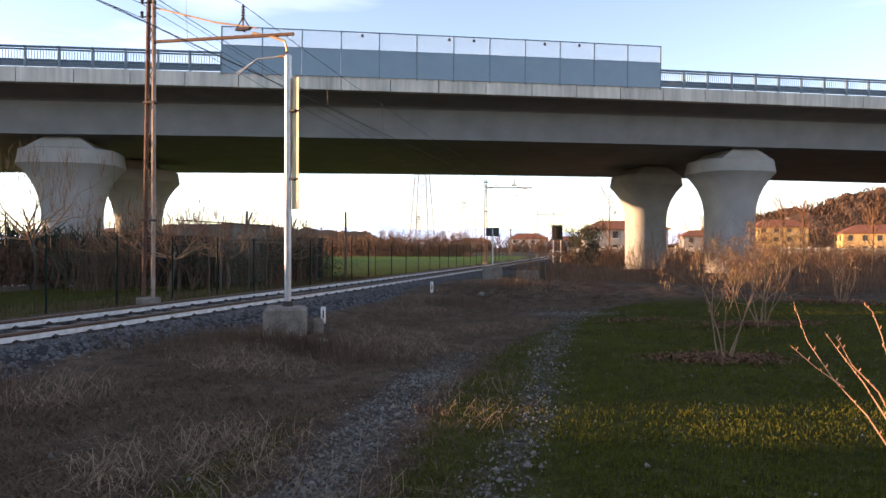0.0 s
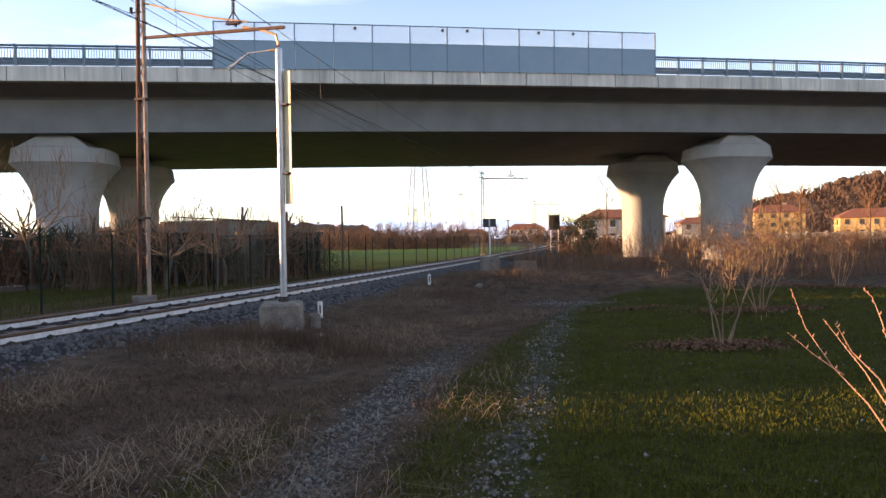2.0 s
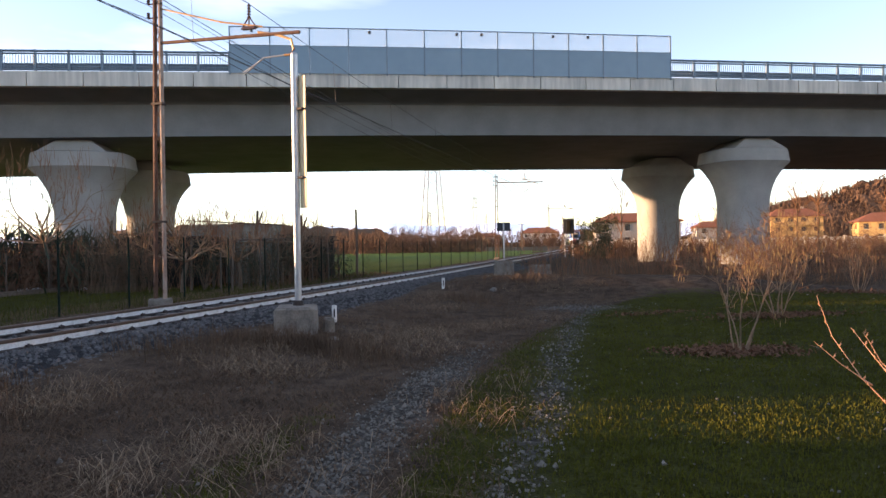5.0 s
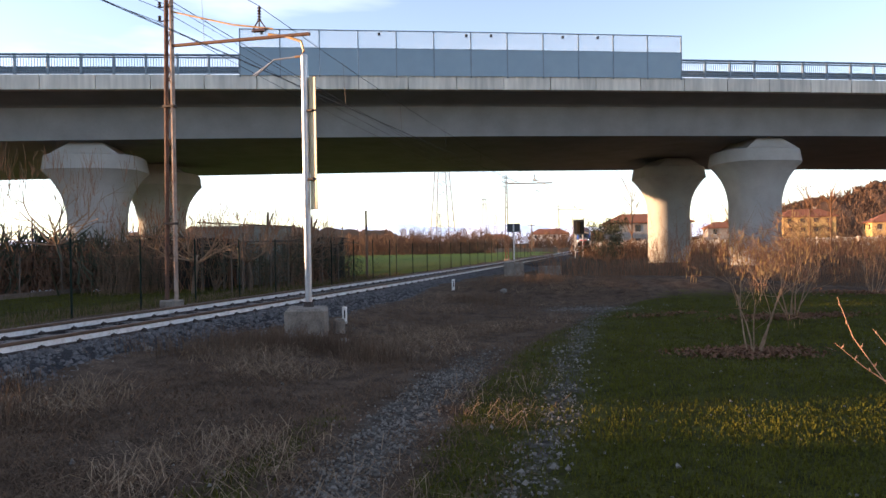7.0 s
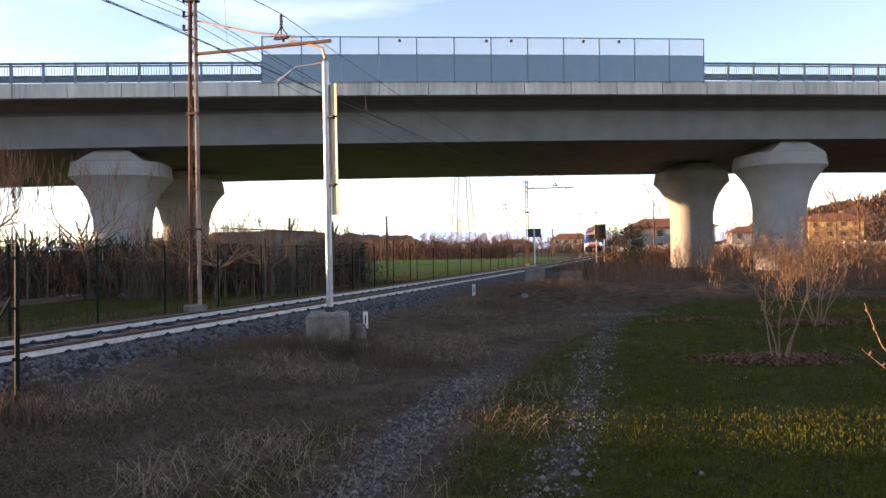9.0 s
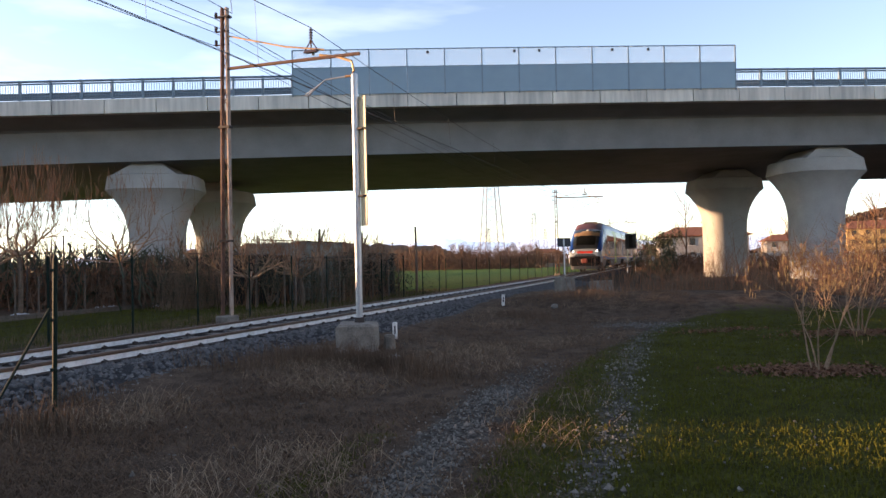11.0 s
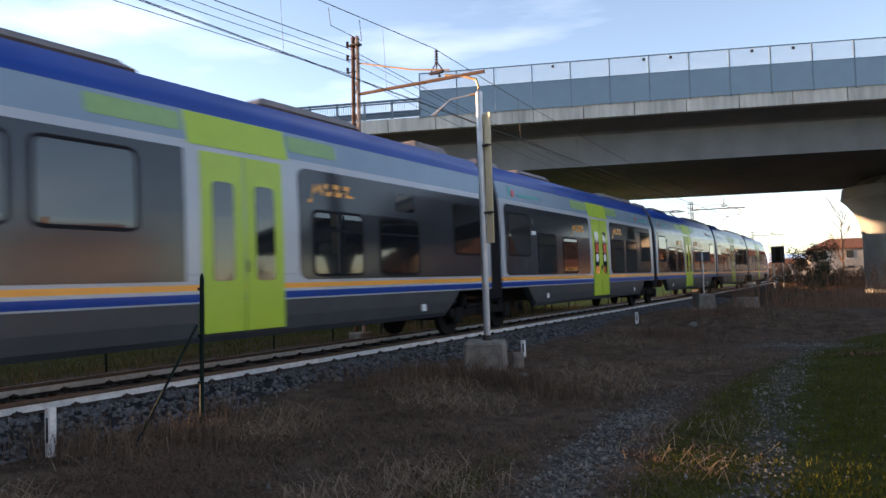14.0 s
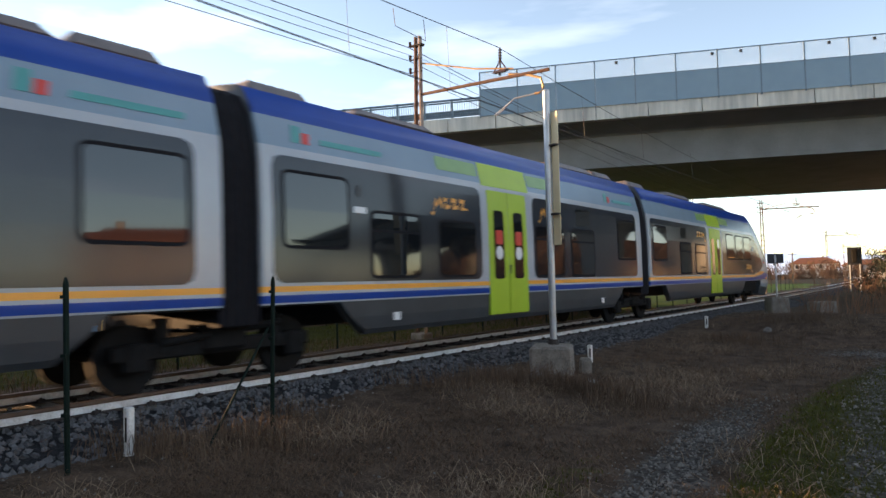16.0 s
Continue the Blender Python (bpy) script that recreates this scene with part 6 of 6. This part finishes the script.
def garden():
    mesh_fence(-6.5, 27.5, -3.35, 1.85, 2.15, "dark green wire mesh fence along the railway")
    mesh_fence(29.5, 75.0, -3.6, 1.7, 2.6, "thin dark field fence beside the railway", False)
    shed("garden_shed", "pale sheet-metal garden shed behind the fence", 12.0, -20.5, 4, 3, 2.0, SHED_PALE, SHED)
    shed("garden_shed", "low dark garden shed with flat roof", 21.0, -9.6, 4.0, 3, 2.0, SHED, SHED)
    shed("garden_shed", "grey-green garden shed at the plot's end", 23.5, -8.5, 3.2, 2.6, 2.6, GREEN_SHED, SHED)
    shed("garden_shed", "dark garden shed near the plot's end", 26.0, -6.5, 2.4, 2.0, 2.0, SHED, SHED)
    for i, (s_, o_, h_) in enumerate(((19.0, -12.0, 1.5), (20.5, -8.0, 1.9), (25, -5.6, 1.8))):
        p = beside(s_, o_, 0)
        evergreen("garden_hedge_bush", "dense dark hedge bush in the garden", p.x, p.y, h_, 3.4, 160 + i, 3200, 0.035, "garden hedge")
    shed("garden_shed", "long dark garden shed behind the fruit trees", 8.5, -18.5, 5.5, 2.6, 1.9, SHED, SHED)
    thicket("garden_hedge", "dark evergreen hedge at the back of the garden", -36, -12.5, 29.5, 2.3, 420, 57, EVERGREEN, 1.6, 0.4)
    thicket("garden_hedge", "brown bramble hedge at the back of the garden", -36, -14, 27.0, 1.7, 260, 58, None, 1.5, 0.3)
    arbour(17.5, 27, -4.6, -6.6, 2.0, 5)
    arbour(5, 9, -17.0, -18.4, 2.0, 6)
    for i in range(5):
        p, hd = track(10.4 + 1.6 * i)
        q = beside(10.4 + 1.6 * i, -11.2, 0.13)
        sh = Shape()
        sh.box((0, 0, 0), (0.04, 1.58, 0.26), bevel=0.008)
        ob = part("edging_board", sh, OLDWOOD)
        ob.matrix_basis = pose(q.x, q.y, q.z, 0, 0, -math.degrees(hd))
        tagged(ob, "weathered board edging a garden bed", "board", "bed edging")
    for i in range(17):
        s, o = 8 + 20 * ((i * 0.618) % 1.0), 0.0
        o = (-11.4 if s < 16.5 else -5.0) - 0.5 * ((i * 7) % 5) / 5
        p = beside(s, o, 0)
        sh = Shape()
        sh.tube([(0, 0, -0.1), (0.03 * math.sin(i * 3), 0.02, 1.55 + 0.25 * math.sin(i * 5))], [0.035, 0.028], 6)
        ob = part("garden_stake", sh, OLDWOOD)
        ob.matrix_basis = pose(p.x, p.y, 0.05)
        tagged(ob, "weathered wooden garden stake behind the fence", "stake", "garden stakes")
    for i, (s, o, h) in enumerate(((27.0, -4.2, 3.3), (23.2, -5.2, 2.9), (20.2, -5.6, 3.0))):
        p = beside(s, o, 0)
        sh = Shape()
        sh.tube([(0, 0, -0.1), (0.02, 0, h * 0.5), (0.06 * i, 0, h)], [0.07, 0.06, 0.05], 7)
        if i:
            sh.tube([(0.05, 0, h * 0.75), (0.3, 0.05, h * 0.98)], [0.05, 0.03], 6)
        ob = part("dead_trunk", sh, BARK)
        ob.matrix_basis = pose(p.x, p.y, 0.05)
        tagged(ob, "tall dead trunk standing at the garden's edge", "trunk", "dead trunks")
    rnd = random.Random(9)
    for i, (s, o, w) in enumerate(((16.2, -12.6, 1.3), (17.4, -11.6, 1.2), (12.2, -12.0, 0.9), (9.0, -12.2, 0.8))):
        p = beside(s, o, 0)
        sh = Shape()
        n = 12
        rr = []
        for q, z in ((1.0, 0), (0.95, 0.14), (0.7, 0.24), (0.25, 0.29)):
            rr.append([(math.cos(6.283 * t / n) * w / 2 * q * rnd.uniform(0.85, 1.1), math.sin(6.283 * t / n) * 0.4 * q * rnd.uniform(0.8, 1.15), 0.6 * z * rnd.uniform(0.8, 1.2)) for t in range(n)])
        sh.loft(rr)
        ob = part("plastic_cover", sh, PLASTIC)
        ob.matrix_basis = pose(p.x, p.y, 0.05, 0, 0, -10)
        tagged(ob, "crumpled white plastic sheet over a garden bed", "plastic sheet", "plastic sheets")
    for i, (s, o, w, c, lb) in enumerate(((6.0, -11.4, 1.2, BLUE_TUB, "blue plastic water tub in the garden"), (4.2, -11.2, 1.6, BLUE_TUB, "long blue plastic crate in the garden"), (7.6, -14.4, 0.9, WALL_OCHRE, "pale wooden crate leaning in the garden"))):
        p = beside(s, o, 0)
        e = empty("garden_tub" if i < 2 else "garden_crate", pose(p.x, p.y, 0.05, 0, 0, -20 + 15 * i), lb, "tub" if i < 2 else "crate")
        sh = Shape()
        for a, b, sz in ((0, -0.3, (w, 0.04, 0.6)), (0, 0.3, (w, 0.04, 0.6)), (-w / 2, 0, (0.04, 0.56, 0.6)), (w / 2, 0, (0.04, 0.56, 0.6)), (0, 0, (w, 0.56, 0.05))):
            sh.box((a, b, 0.3 if sz[2] > 0.1 else 0.03), sz)
        part("tub_body", sh, c, e)
        rm = Shape()
        for y in (-0.31, 0.31):
            rm.tube([(-w / 2 - 0.02, y, 0.61), (w / 2 + 0.02, y, 0.61)], 0.025, 6)
        part("tub_rim", rm, c, e)
    # wire cage frames
    e = empty("wire_cage", Matrix(), "tall wire cage of an old aviary in the garden", "cage")
    for s, o in ((13.6, -13.5), (16.6, -13.5), (13.6, -16.0), (16.6, -16.0), (15.1, -13.5)):
        p = beside(s, o, 0)
        sh = Shape()
        sh.tube([(p.x, p.y, 0), (p.x, p.y, 2.9)], 0.03, 6)
        part("cage_post", sh, RUST_DARK, e)
    w = Shape()
    for z in np.arange(0.5, 3.0, 0.3):
        w.tube([beside(13.6, -13.5, z), beside(16.6, -13.5, z), beside(16.6, -16, z)], 0.006, 3)
    for s in np.arange(13.6, 16.7, 0.3):
        w.tube([beside(s, -13.5, 0.1), beside(s, -13.5, 2.9)], 0.005, 3)
    tagged(part("cage_wire", w, RUST_DARK, e), kind="stuff")


# ---- far buildings and land ----
def house(name, label, x, y, turn, w, d, h, wall, floors, cols, roof_h=2.2, balcony=False):
    e = empty(name, pose(x, y, 0, 0, 0, turn), label, "house", "far houses")
    sh = Shape()
    sh.box((0, 0, h / 2), (w, d, h))
    part("wall", sh, wall, e)
    r = Shape()
    a, b = w / 2 + 0.6, d / 2 + 0.6
    r.add([(-a, -b, h), (a, -b, h), (a, b, h), (-a, b, h), (-a * 0.55, 0, h + roof_h), (a * 0.55, 0, h + roof_h), (-a, -b, h - 0.18), (a, -b, h - 0.18), (a, b, h - 0.18), (-a, b, h - 0.18)],
          [(0, 1, 5, 4), (1, 2, 5), (2, 3, 4, 5), (3, 0, 4), (6, 7, 1, 0), (7, 8, 2, 1), (8, 9, 3, 2), (9, 6, 0, 3), (9, 8, 7, 6)])
    part("roof", r, ROOF_TILE, e)
    c = Shape()
    c.box((w * 0.2, 0.4, h + roof_h * 0.9), (0.7, 0.7, 1.4), bevel=0.04)
    c.box((w * 0.2, 0.4, h + roof_h * 0.9 + 0.75), (0.9, 0.9, 0.12))
    part("chimney", c, WALL_GREY, e)
    win = Shape()
    win.box((0, 0, 0), (1.1, 0.10, 1.4))
    wm = mesh_of("window", win, WINDOW_DARK)
    sl = Shape()
    sl.box((0, 0, -0.75), (1.35, 0.22, 0.09))
    sm = mesh_of("window_sill", sl, WALL_WHITE)
    for f in range(floors):
        z = h * (f + 0.55) / floors
        for i in range(cols):
            xx = -w / 2 + w * (i + 0.5) / cols
            o = piece("window", wm, e, pose(xx, -d / 2 - 0.02, z))
            piece("window_sill", sm, o, Matrix())
        for i in range(2):
            o = piece("window", wm, e, pose(-w / 2 - 0.02, -d / 4 + i * d / 2, z, 0, 0, 90))
            piece("window_sill", sm, o, Matrix())
        if balcony and f:
            bl = Shape()
            bl.box((0, -d / 2 - 0.6, h * f / floors), (w * 0.8, 1.2, 0.15))
            bl.box((0, -d / 2 - 1.17, h * f / floors + 0.5), (w * 0.8, 0.06, 0.9))
            part("balcony", bl, wall, e)
    return e


def ridge(name, label, pts, depth, material, seed, bumps=0.5, category="hill"):
    """A hillside with a broken skyline: pts are (x, y, height)."""
    rnd = random.Random(seed)
    sh = Shape()
    rings = []
    n = 90
    for i in range(n + 1):
        f = i / n * (len(pts) - 1)
        k = min(int(f), len(pts) - 2)
        t = f - k
        t2 = t * t * (3 - 2 * t)
        x, y, h = (pts[k][j] + (pts[k + 1][j] - pts[k][j]) * (t if j < 2 else t2) for j in range(3))
        h *= 1 + bumps * (noise.noise(Vector((i * 0.35, seed, 0))) * 0.5 + rnd.gauss(0, 0.10))
        rings.append([(x, y, -2), (x, y + depth * 0.12, h * 0.45), (x, y + depth * 0.3, h * 0.8), (x, y + depth * 0.5, max(h, 0.2)), (x, y + depth, -2)])
    sh.loft(rings, closed=False, caps=False)
    return tagged(part(name, sh, material, smooth=True), label, category, kind="structure")


def thicket(name, label, x0, x1, y, h, n, seed, material=None, dy=6.0, size=0.35):
    """Far scrub: clumps of small twig faces with a ragged top."""
    rnd = random.Random(seed)
    sh = Shape()
    for i in range(n):
        x, yy = rnd.uniform(x0, x1), y + rnd.gauss(0, dy)
        hh = h * rnd.uniform(0.45, 1.2)
        for _ in range(44):
            u = rnd.random()
            c = Vector((x + rnd.gauss(0, hh * 0.25 * (1.2 - u)), yy + rnd.gauss(0, hh * 0.2), hh * u))
            q = Euler((rnd.gauss(1.4, 0.5), rnd.gauss(0, 0.5), rnd.random() * 6)).to_matrix()
            k = size * rnd.uniform(0.5, 1.3)
            sh.add([c + q @ Vector(p) * k for p in ((0.09, -1, 0), (0.04, 1, 0), (-0.04, 1, 0), (-0.09, -1, 0))], [(0, 1, 2, 3)])
    return tagged(part(name, sh, material or WOODS), label, "scrub", kind="stuff")


def pylon(x, y, h, w):
    e = empty("lattice_pylon", pose(x, y, 0, 0, 0, 20), "tall grey lattice power pylon beyond the field", "pylon", "power pylons")
    a = w / 2
    for sx in (-1, 1):
        for sy in (-1, 1):
            sh = Shape()
            sh.tube([(sx * a, sy * a, 0), (sx * a * 0.25, sy * a * 0.25, h)], h * 0.004, 5)
            part("leg", sh, PYLON_STEEL, e)
    sh = Shape()
    n = 12
    for i in range(n):
        z0, z1 = h * i / n, h * (i + 1) / n
        w0, w1 = a * (1 - 0.75 * i / n), a * (1 - 0.75 * (i + 1) / n)
        for k in range(4):
            c = ((1, -1), (1, 1), (-1, 1), (-1, -1))
            p, q = c[k], c[(k + 1) % 4]
            sh.tube([(p[0] * w0, p[1] * w0, z0), (q[0] * w1, q[1] * w1, z1)], h * 0.0016, 4)
            sh.tube([(q[0] * w0, q[1] * w0, z0), (p[0] * w1, p[1] * w1, z1)], h * 0.0016, 4)
    part("lacing", sh, PYLON_STEEL, e)
    for z in (0.78, 0.88, 0.97):
        sh = Shape()
        sh.tube([(-w * 0.75, 0, h * z), (w * 0.75, 0, h * z)], h * 0.003, 5)
        part("cross_arm", sh, PYLON_STEEL, e)


def distance():
    house("villa", "ochre three-storey house with balconies and tiled roof", 95, 193, -14, 13, 11, 7.6, WALL_OCHRE, 3, 4, 2.2, True)
    house("villa", "ochre house with wide tiled roof below the hill", 116, 180, -20, 20, 12, 5.6, WALL_OCHRE, 2, 6, 2.4)
    house("villa", "grey house with red tiled roof behind white wall", 38.5, 146, -8, 17, 10, 5.6, WALL_GREY, 2, 4, 1.9)
    house("villa", "small pale house with tiled roof far off", 78, 205, -10, 12, 9, 5.2, WALL_GREY, 2, 3, 1.8)
    house("farmhouse", "distant farmhouse with pale walls across the fields", 37, 300, -5, 16, 9, 5.5, WALL_WHITE, 2, 4, 2.4)
    house("farmhouse", "distant farmhouse with grey walls beside the line", 60, 330, -5, 16, 9, 5.0, WALL_GREY, 2, 4, 2.2)
    house("farmhouse", "distant low barn with tiled roof", 18, 420, 5, 20, 9, 5.0, WALL_WHITE, 1, 4, 2.6)
    # white garden wall in front of the houses
    e = empty("boundary_wall", Matrix(), "long white plastered boundary wall with posts", "wall", kind="structure")
    for i in range(34):
        x, y = 15.5 + i * 2.0, 79 - 0.16 * i * 2.0
        sh = Shape()
        sh.box((x, y, 0.85), (1.96, 0.2, 1.7), Matrix.Rotation(-0.16, 3, "Z"))
        part("wall_panel", sh, WALL_WHITE, e)
        sh = Shape()
        sh.box((x - 1, y + 0.16, 0.92), (0.24, 0.3, 1.84), Matrix.Rotation(-0.16, 3, "Z"), bevel=0.02)
        part("wall_post", sh, WALL_WHITE, e)
    ridge("wooded_hill", "brown bare wooded hill behind the houses", [(95, 260, 3), (120, 260, 13), (150, 250, 19), (175, 250, 26), (205, 240, 24), (240, 230, 29), (300, 220, 24)], 60, WOODS, 3, 0.25)
    rnd = random.Random(41)
    hw = Shape()
    for i in range(24000):
        x = rnd.uniform(100, 300)
        h = float(np.interp(x, [95, 120, 150, 175, 205, 240, 300], [3, 13, 19, 26, 24, 29, 24]))
        f = rnd.random()
        c = Vector((x, float(np.interp(x, [95, 300], [260, 220])) + 30 * f - 1, h * (0.15 + 0.85 * f) + rnd.uniform(-0.5, 1.8)))
        q = Euler((rnd.gauss(1.4, 0.4), rnd.gauss(0, 0.4), rnd.random() * 6)).to_matrix()
        k = rnd.uniform(0.4, 1.0)
        hw.add([c + q @ Vector(p) * k for p in ((0.3, -1, 0), (0.1, 1, 0), (-0.1, 1, 0), (-0.3, -1, 0))], [(0, 1, 2, 3)])
    tagged(part("hill_woods", hw, WOODS), "bare brown woods covering the hill", "woods", kind="stuff")
    ridge("low_ridge", "low brown wooded ridge across the plain", [(-330, 500, 8), (-220, 480, 17), (-120, 470, 16), (-60, 480, 13), (-35, 500, 3)], 40, WOODS, 5, 0.3)
    ridge("mountain_range", "pale snow-covered mountain range on the horizon", [(-2600, 3600, 70), (-1900, 3600, 110), (-1300, 3600, 118), (-700, 3600, 104), (-350, 3600, 122), (-100, 3600, 98), (200, 3600, 112), (600, 3600, 88), (1200, 3600, 95), (2200, 3600, 70)], 400, SNOW_HAZE, 7, 0.22, "mountains")
    thicket("field_scrub", "red-brown bare scrub across the field", -22, 5, 122, 4.0, 260, 42, None, 5, 0.45)
    thicket("field_scrub", "low brown scrub on the plain", -70, 60, 240, 5.0, 420, 43, None, 14, 0.8)
    thicket("far_scrub", "dark scrub beyond the gardens", -70, -14, 75, 2.2, 420, 44, None, 7, 0.4)
    thicket("far_scrub", "brown scrub below the houses", 16, 72, 70, 1.5, 620, 45, None, 3, 0.25)
    thicket("far_scrub", "orange-brown scrub beside the line", 11, 22, 66, 1.6, 160, 46, None, 4, 0.25)
    pylon(-6.1, 186, 34, 6)
    pylon(9.5, 330, 24, 4.5)
    pylon(-20, 520, 26, 4.5)
    pylon(25, 560, 26, 4.5)
    for i, (az, d, h) in enumerate(((5.6, 140, 5.6), (-10.3, 150, 6.0), (11.2, 190, 6.5))):
        sh = Shape()
        sh.tube([(0, 0, -0.2), (0, 0, h)], [0.16, 0.11], 6)
        sh.tube([(-0.7, 0, h - 0.3), (0.7, 0, h - 0.3)], 0.06, 5)
        ob = part("utility_pole", sh, OLDWOOD)
        ob.matrix_basis = pose(d * math.sin(radians(az)), d * math.cos(radians(az)), 0)
        tagged(ob, "wooden utility pole in the fields", "pole", "utility poles")


def behind():
    """What closes the place behind and beside the eye, plus an added shade hedge."""
    house("villa", "plain rendered house behind the lawn", 16, -26, 10, 14, 10, 7.0, WALL_OCHRE, 2, 4)
    house("villa", "plain pale house behind the lawn", -14, -30, -6, 12, 10, 6.5, WALL_WHITE, 2, 4)
    house("villa", "ochre sunlit house east of the lawn", 44, -4, -80, 14, 10, 7.0, WALL_OCHRE, 2, 4)
    house("villa", "white sunlit house east of the lawn", 52, 20, -80, 12, 10, 6.0, WALL_WHITE, 2, 3)
    thicket("garden_hedge", "tall bare tree belt behind the lawn", -60, 60, -36, 9.0, 520, 54, None, 3, 0.7)
    thicket("garden_hedge", "tall bare hedge closing the lawn behind", -40, 45, -17, 3.6, 420, 51, None, 1.2, 0.35)
    # hedge added unseen on the bank west of the gardens; shades lawn at sundown
    sh = Shape()
    rings = []
    for i in range(121):
        y = -34 + 0.46 * i
        # two dips in its top let patches of sun through
        top = 3.65 + 0.45 * smoothstep(8.2, 9.5, y) + 0.5 * noise.noise(Vector((y * 0.8, 2, 0))) + 0.2 * noise.noise(Vector((y * 3.1, 5, 0))) - 1.22 * math.exp(-((y - 7.12) / 0.75) ** 2) - 0.9 * math.exp(-((y - 17.6) / 0.7) ** 2)
        rings.append([(-46.5, y, -0.2), (-46.2, y, top * 0.6), (-45.4, y, top), (-44.8, y, top * 0.9), (-44.2, y, top * 0.5), (-44, y, -0.2)])
    sh.loft(rings, closed=False)
    tagged(part("boundary_hedge", sh, WOODS, smooth=True), "unseen dense brown hedge, added to shade the lawn", "hedge", kind="structure")


ground()
viaduct()
for _s, _o in ((-49.0, 5.0), (-8.7, 5.0), (31.6, 5.0), (72.0, 5.0), (-47.0, 14.5), (-7.65, 14.5), (30.4, 14.5), (68.5, 14.5)):
    pier(_s, _o)
railing(-40, -0.05, "blue-grey steel guard railing on the viaduct edge")
railing(24.05, 50, "blue-grey steel guard railing on the viaduct edge")
screens()
rail(0.75)
rail(-0.75)
track_bed()
grass_cover()
plants()
overhead()
trackside()
garden()
distance()
behind()
train()
motions()
